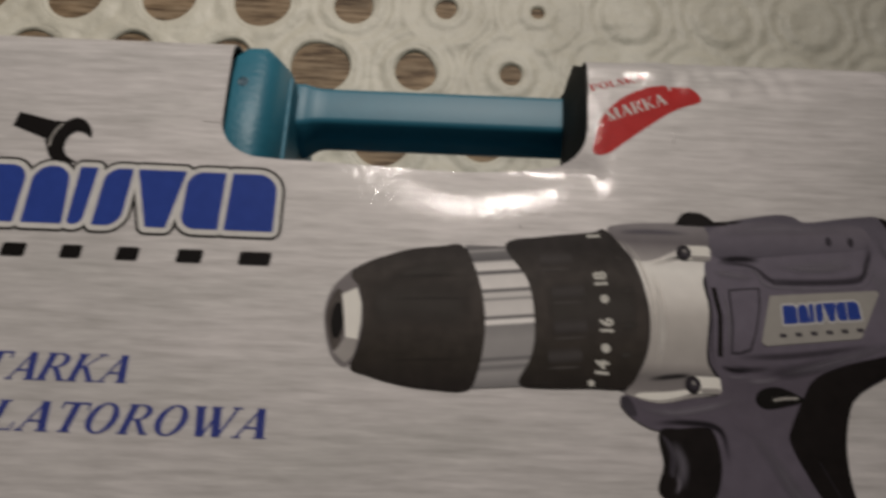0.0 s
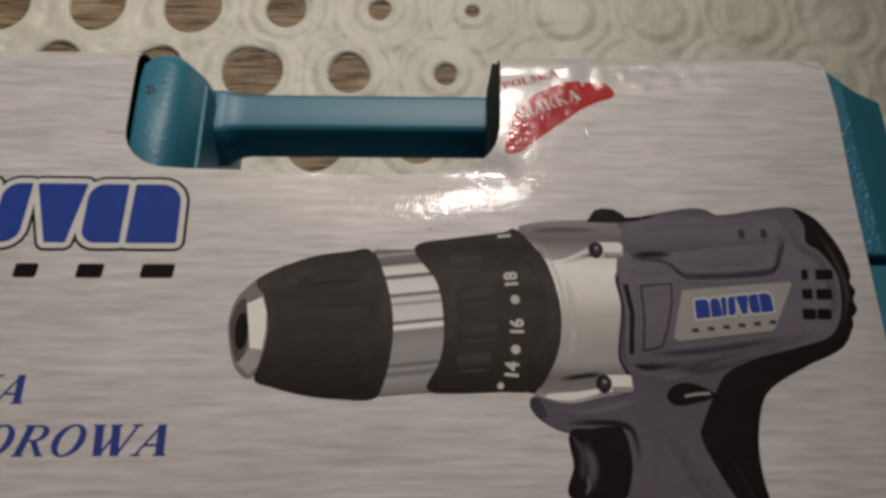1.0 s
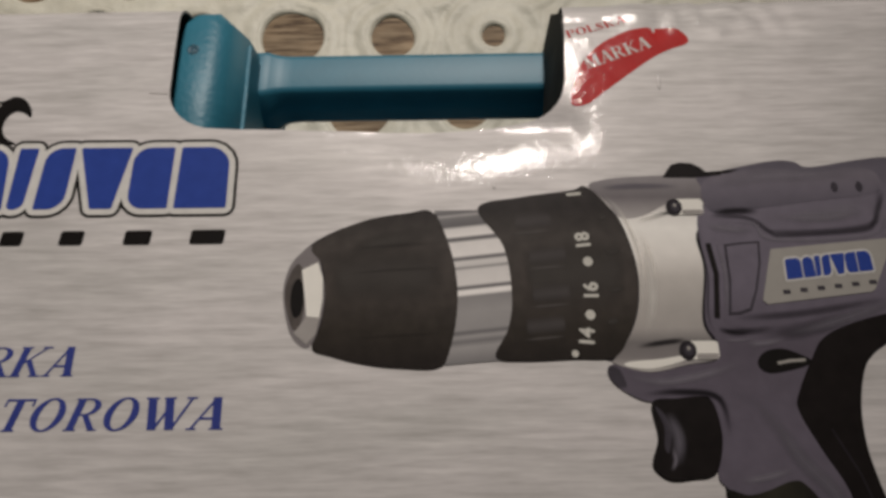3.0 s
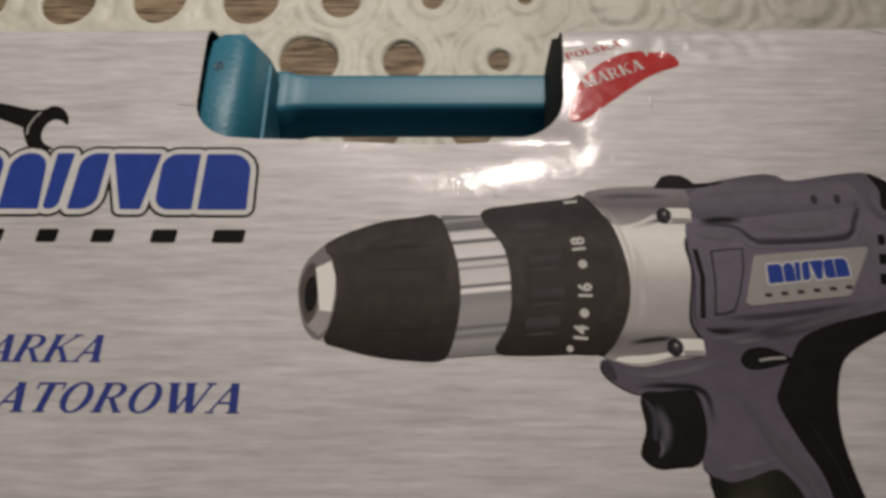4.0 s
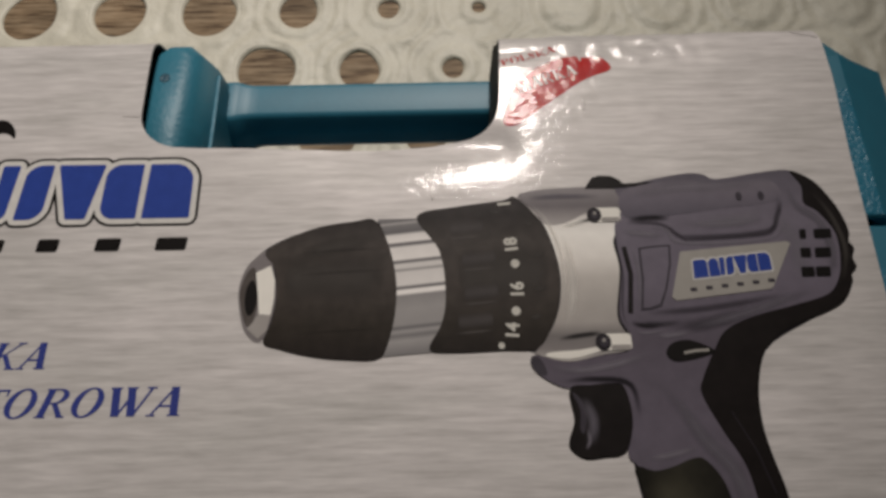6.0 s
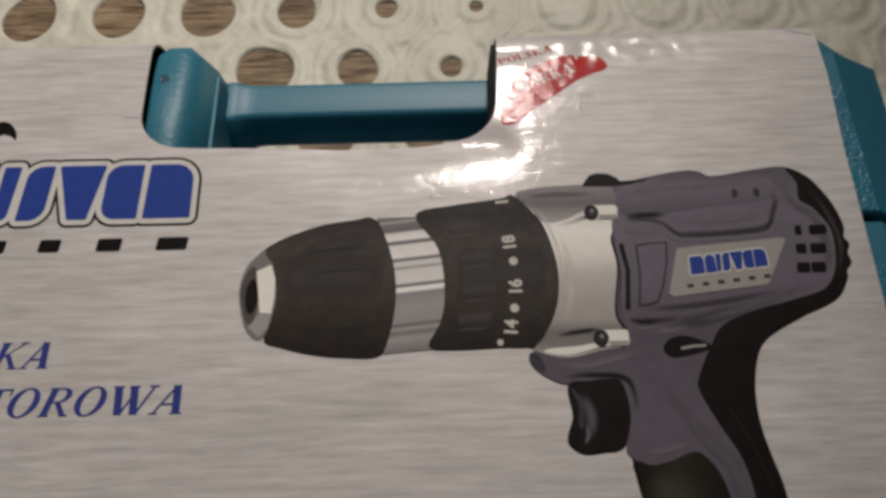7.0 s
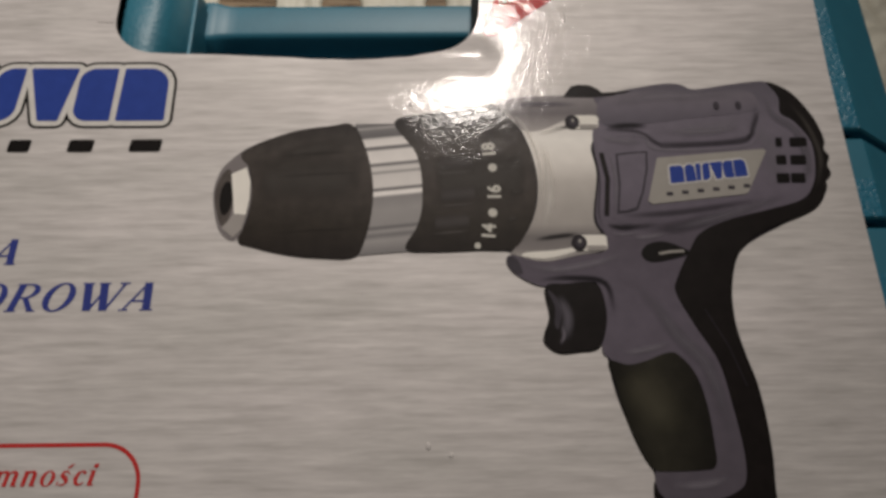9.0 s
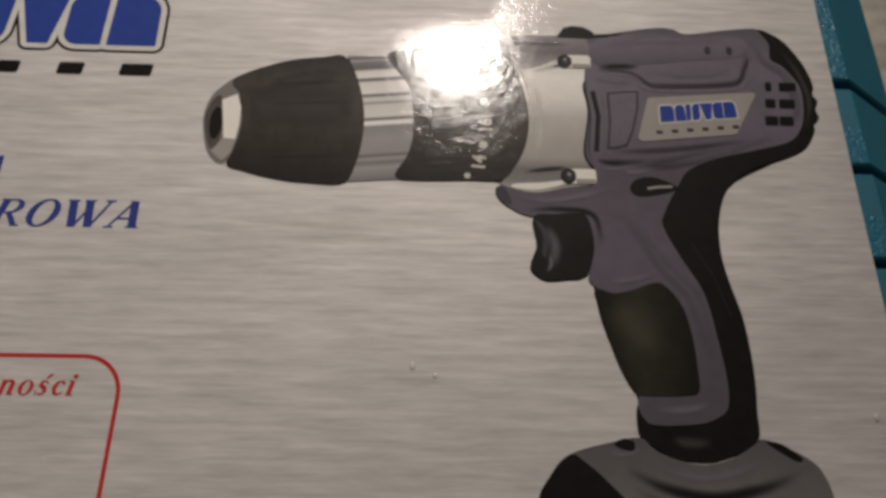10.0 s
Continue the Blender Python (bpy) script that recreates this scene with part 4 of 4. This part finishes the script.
# Serif capitals from strokes: each is a list of (x0, y0, x1, y1, width) in cap heights
GLYPHS = {
    "A": (0.98, [(0.08, 0, 0.50, 1.0, 0.08), (0.50, 1.0, 0.80, 0, 0.25), (0.24, 0.34, 0.70, 0.34, 0.07), (-0.04, 0.02, 0.24, 0.02, 0.05), (0.60, 0.02, 0.98, 0.02, 0.05)]),
    "K": (1.06, [(0.20, 0, 0.20, 1.0, 0.23), (0.26, 0.42, 0.88, 0.98, 0.08), (0.42, 0.56, 0.84, 0.02, 0.20), (0.02, 0.02, 0.38, 0.02, 0.05), (0.02, 0.98, 0.38, 0.98, 0.05),
                 (0.66, 0.02, 1.02, 0.02, 0.05), (0.72, 0.98, 1.02, 0.98, 0.05)]),
    "L": (0.86, [(0.20, 0, 0.20, 1.0, 0.23), (0.02, 0.98, 0.40, 0.98, 0.05), (0.02, 0.025, 0.78, 0.025, 0.05), (0.78, 0.0, 0.82, 0.28, 0.06)]),
    "T": (0.90, [(0.45, 0, 0.45, 1.0, 0.23), (0.04, 0.965, 0.86, 0.965, 0.07), (0.05, 0.76, 0.05, 1.0, 0.06), (0.85, 0.76, 0.85, 1.0, 0.06), (0.26, 0.02, 0.64, 0.02, 0.05)]),
    "W": (1.36, [(0.14, 1.0, 0.46, 0, 0.24), (0.50, 0.0, 0.72, 0.8, 0.08), (0.60, 1.0, 0.92, 0, 0.24), (0.96, 0.0, 1.22, 1.0, 0.08), (-0.02, 0.98, 0.32, 0.98, 0.06),
                 (0.46, 0.98, 0.78, 0.98, 0.06), (1.06, 0.98, 1.34, 0.98, 0.06)]),
    "R": (1.02, [(0.20, 0, 0.20, 1.0, 0.23), (0.02, 0.02, 0.38, 0.02, 0.05), (0.02, 0.975, 0.50, 0.975, 0.05), (0.22, 0.49, 0.50, 0.49, 0.05), (0.46, 0.50, 0.84, 0.02, 0.20), (0.72, 0.02, 1.0, 0.02, 0.05)]),
    "O": (1.08, []),
    "M": (1.30, [(0.16, 0, 0.16, 1.0, 0.09), (0.20, 1.0, 0.58, 0, 0.24), (0.60, 0, 0.98, 1.0, 0.08), (1.04, 0, 1.04, 1.0, 0.23), (0.0, 0.02, 0.34, 0.02, 0.05), (0.0, 0.98, 0.26, 0.98, 0.05),
                 (0.86, 0.02, 1.24, 0.02, 0.05), (0.96, 0.98, 1.24, 0.98, 0.05)]),
    "P": (0.90, [(0.20, 0, 0.20, 1.0, 0.23), (0.02, 0.02, 0.38, 0.02, 0.05), (0.02, 0.975, 0.50, 0.975, 0.05), (0.22, 0.46, 0.50, 0.46, 0.05)]),
    "S": (0.80, [(0.10, 0.02, 0.10, 0.32, 0.06), (0.66, 0.70, 0.66, 0.98, 0.06)]),
    "m": (1.06, [(0.14, 0, 0.14, 0.66, 0.17), (0.48, 0, 0.48, 0.55, 0.17), (0.82, 0, 0.82, 0.55, 0.17), (0.02, 0.64, 0.16, 0.64, 0.05), (0.82, 0.025, 0.98, 0.025, 0.05)]),
    "n": (0.72, [(0.14, 0, 0.14, 0.66, 0.17), (0.48, 0, 0.48, 0.55, 0.17), (0.02, 0.64, 0.16, 0.64, 0.05), (0.48, 0.025, 0.64, 0.025, 0.05)]),
    "o": (0.68, []),
    "ś": (0.56, [(0.30, 0.76, 0.44, 0.94, 0.12), (0.05, 0.02, 0.05, 0.20, 0.05)]),
    "c": (0.58, []),
    "i": (0.38, [(0.16, 0, 0.16, 0.66, 0.17), (0.02, 0.64, 0.18, 0.64, 0.05), (0.16, 0.025, 0.32, 0.025, 0.05)]),
}
# their bowed strokes: (x, y, width) along each
BOWS = {
    "S": [[(0.62, 0.80, 0.06), (0.50, 0.95, 0.07), (0.30, 0.95, 0.10), (0.16, 0.80, 0.17), (0.24, 0.62, 0.22), (0.48, 0.46, 0.24), (0.60, 0.26, 0.18), (0.48, 0.07, 0.11), (0.28, 0.05, 0.07), (0.13, 0.18, 0.06)]],
    "m": [[(0.16, 0.48, 0.06), (0.26, 0.62, 0.09), (0.40, 0.63, 0.13), (0.48, 0.52, 0.17)], [(0.50, 0.48, 0.06), (0.60, 0.62, 0.09), (0.74, 0.63, 0.13), (0.82, 0.52, 0.17)]],
    "n": [[(0.16, 0.48, 0.06), (0.26, 0.62, 0.09), (0.40, 0.63, 0.13), (0.48, 0.52, 0.17)]],
    "ś": [[(0.42, 0.52, 0.06), (0.32, 0.63, 0.07), (0.17, 0.60, 0.12), (0.14, 0.46, 0.16), (0.32, 0.32, 0.18), (0.40, 0.18, 0.15), (0.30, 0.04, 0.08), (0.12, 0.06, 0.06)]],
    "c": [[(0.48, 0.52, 0.15), (0.36, 0.63, 0.08), (0.20, 0.56, 0.13), (0.13, 0.33, 0.18), (0.20, 0.10, 0.14), (0.36, 0.03, 0.08), (0.50, 0.14, 0.06)]],
}


def serif_letter(ch, x, y, size, width, mat, parent, layer, lean=0.32, turn=0.0, cell=20.0):
    advance, strokes = GLYPHS[ch]
    kx = width / advance
    bm = bmesh.new()

    def fill(loops):
        piece = flat_fill(loops)
        me = bpy.data.meshes.new("piece")
        piece.to_mesh(me)
        piece.free()
        bm.from_mesh(me)
        bpy.data.meshes.remove(me)

    for x0, y0, x1, y1, w in strokes:
        if abs(y1 - y0) < 0.01:
            fill([[(x0, y0 - w / 2), (x1, y0 - w / 2), (x1, y0 + w / 2), (x0, y0 + w / 2)]])
        else:
            fill([[(x0 - w / 2, y0), (x0 + w / 2, y0), (x1 + w / 2, y1), (x1 - w / 2, y1)]])
    if ch == "O":
        fill([oval(0.52, 0.5, 0.50, 0.525, 28), oval(0.52, 0.5, 0.27, 0.465, 28)])
    if ch == "o":
        fill([oval(0.31, 0.325, 0.29, 0.345, 24), oval(0.31, 0.325, 0.13, 0.295, 24)])
    if ch == "i":
        fill([oval(0.20, 0.86, 0.10, 0.10, 14)])
    for bow in BOWS.get(ch, ()):
        left, right = stroke([(px, py) for px, py, w in bow], 1.0)
        mid = [(Vector(p) + Vector(q)) / 2 for p, q in zip(left, right)]
        half = [(Vector(p) - m) * w for p, m, (px, py, w) in zip(left, mid, bow)]
        fill([[tuple(m + h) for m, h in zip(mid, half)] + [tuple(m - h) for m, h in zip(mid, half)][::-1]])
    if ch in "RP":
        outer = [(0.46, 0.47)] + [(0.46 + 0.38 * math.cos(radians(a)), 0.735 + 0.265 * math.sin(radians(a))) for a in range(-90, 91, 18)]
        inner = [(0.44 + 0.20 * math.cos(radians(a)), 0.735 + 0.215 * math.sin(radians(a))) for a in range(90, -91, -18)]
        fill([outer + inner])
    c, s = math.cos(radians(turn)), math.sin(radians(turn))
    for v in bm.verts:
        px, py = v.co.x * kx + lean * size * v.co.y, v.co.y * size
        v.co = (x + c * px - s * py, y + s * px + c * py, 0)
    return part("letter", on_sleeve(bm, layer * LAYER, cell), mat, parent, "", True)


def serif_word(text, x, y, size, stretch, mat, parent, layer, lean=0.0, turn=0.0, gap=0.06):
    c, s = math.cos(radians(turn)), math.sin(radians(turn))
    for ch in text:
        w = GLYPHS[ch][0] * size * stretch
        serif_letter(ch, x, y, size, w, mat, parent, layer, lean, turn, 2.5)
        x, y = x + c * (w + gap * size), y + s * (w + gap * size)


def headline(parent_sleeve):
    words = part("headline", on_sleeve(flat_fill([round_box(-127.4, -122.6, -127.0, -122.3, 0.1)]), LAYER), INK_NAVY, parent_sleeve, "two lines of dark blue italic serif capitals")
    line1 = (("T", -128.0, 8.2), ("A", -118.6, 8.2), ("R", -110.4, 8.8), ("K", -101.6, 8.8), ("A", -92.4, 8.2))
    line2 = (("L", -121.0, 7.6), ("A", -112.4, 9.0), ("T", -103.0, 8.2), ("O", -94.6, 9.4), ("R", -84.4, 9.0), ("O", -75.2, 9.4), ("W", -65.6, 13.4), ("A", -51.8, 9.2))
    for row, y, size in ((line1, -106.5, 8.0), (line2, -120.7, 8.3)):
        for ch, x, w in row:
            serif_letter(ch, x, y, size, w, INK_NAVY, words, 2)


def maker_mark(s):
    mark = None
    for grow, mat, layer, name in ((2.7, INK_BLACK, 1, "contour"), (1.8, INK_WHITE, 2, "outline"), (0.0, INK_BLUE, 3, "block")):
        for loop in mark_shapes(grow):
            ob = printed("maker_mark" if mark is None else name, loop, mat, mark or s, layer, "blue block mark with white and black outlines" if mark is None else "")
            mark = mark or ob
    for x0, x1 in ((-146.0, -138.4), (-130.4, -122.0), (-112.4, -105.0), (-95.4, -87.6), (-77.0, -68.2), (-58.0, -47.2)):
        printed("caption_bar", round_box(x0 + 0.5, -69.2, x1 - 0.5, -64.8, 0.8, 0.1), INK_BLACK, mark, 2)
    # spanner picture above the mark
    jaw = smooth_loop([(-124, -21.6), (-120.5, -21.4), (-117, -19.8), (-113.5, -21), (-111, -24.5), (-110.8, -27.2), (-113, -25.6), (-116, -25.2), (-118.4, -28), (-118.4, -32),
                       (-116.5, -34.6), (-113.5, -36.4), (-118, -36.6), (-122, -35.2), (-124.2, -31.5), (-125.4, -27.6)], 4)
    sp = printed("spanner_picture", jaw, INK_BLACK, s, 2, "printed black open-ended spanner")
    printed("spanner_arm", [(-123.0, -21.5), (-124.8, -28.4), (-137, -23.6), (-136, -18.4)], INK_BLACK, sp, 1.6)
    printed_line("spanner_edge", [(-120.8, -22.4), (-122.4, -24.6), (-123.6, -28.0), (-123.4, -31.0)], 0.7, INK_PLATE, sp, 3)


def flag_mark(s):
    f = printed("ribbon_mark", smooth_loop([(54.4, -25.2), (54.8, -20.0), (58.0, -11.0), (64.4, -3.8), (72.2, 0.7), (77.8, 2.2), (83.5, 2.4), (88.8, 1.9), (92.0, -1.2), (91.6, -3.9), (85.4, -6.3),
                                            (79.7, -9.5), (71.1, -15.9), (64.2, -21.3), (59.0, -25.2)], 4), INK_RED, s, 1, "red waving ribbon with white lettering", 2.5)
    serif_word("MARKA", 60.0, -12.8, 4.3, 0.92, INK_WHITE, f, 2, 0.0, 21)
    serif_word("POLSKA", 54.8, -1.0, 3.0, 1.12, INK_RED, f, 2, 0.0, 17)


def red_frame(s):
    pts = [(-140, -157.4), (-49.6, -157.4)]
    pts += [(-49.6 + 10.2 * math.sin(radians(a)), -167.6 + 10.2 * math.cos(radians(a))) for a in range(9, 90, 9)]
    pts += [(-39.4, -168), (-39.6, -236)]
    f = printed_line("info_frame", pts, 1.1, INK_RED, s, 1, False, "thin red line frame with rounded corner")
    serif_word("mności", -76.8, -167.6, 5.7, 1.12, INK_RED, f, 2, 0.20, 0.0, 0.03)
    printed("info_bar", round_box(-79, -177.6, -73.6, -173.4, 0.8, 0.2), INK_RED, f, 2)


def creases(s):
    for pts in ([(-75.6, -19.0), (-72, -19.3), (-69.8, -19.4)], [(158.0, 12.2), (162.0, 10.6), (166.4, 8.6)], [(-101, 12.6), (-97, 13.2), (-92, 13.0)]):
        printed_line("crease", pts, 0.3, EDGE, s, 1)


def film_blisters(s):
    for x, y, r in ((35.1, -158.7, 0.75), (41.1, -161.1, 0.6), (156.0, -170.5, 0.8), (29.8, -52.6, 0.5)):
        bm = bmesh.new()
        bmesh.ops.create_uvsphere(bm, u_segments=14, v_segments=10, radius=r * MM)
        centre = sleeve_at(x, y)
        for v in bm.verts:
            v.co = Vector((v.co.x, v.co.y * 1.5, v.co.z * 0.3)) + centre
        part("film_blister", bm, BOARD, s, "", True)
    bm = bmesh.new()                                  # a short ridge in the film
    bmesh.ops.create_uvsphere(bm, u_segments=14, v_segments=10, radius=0.6 * MM)
    centre = sleeve_at(81.4, -18.0)
    for v in bm.verts:
        v.co = Vector((v.co.x, v.co.y * 4.0, v.co.z * 0.22)) + centre
    part("film_blister", bm, BOARD, s, "", True)


room()
table()
tablecloth()
carrying_case()
sleeve = carton_sleeve()
printed_drill(sleeve)
headline(sleeve)
maker_mark(sleeve)
flag_mark(sleeve)
red_frame(sleeve)
creases(sleeve)
film_blisters(sleeve)
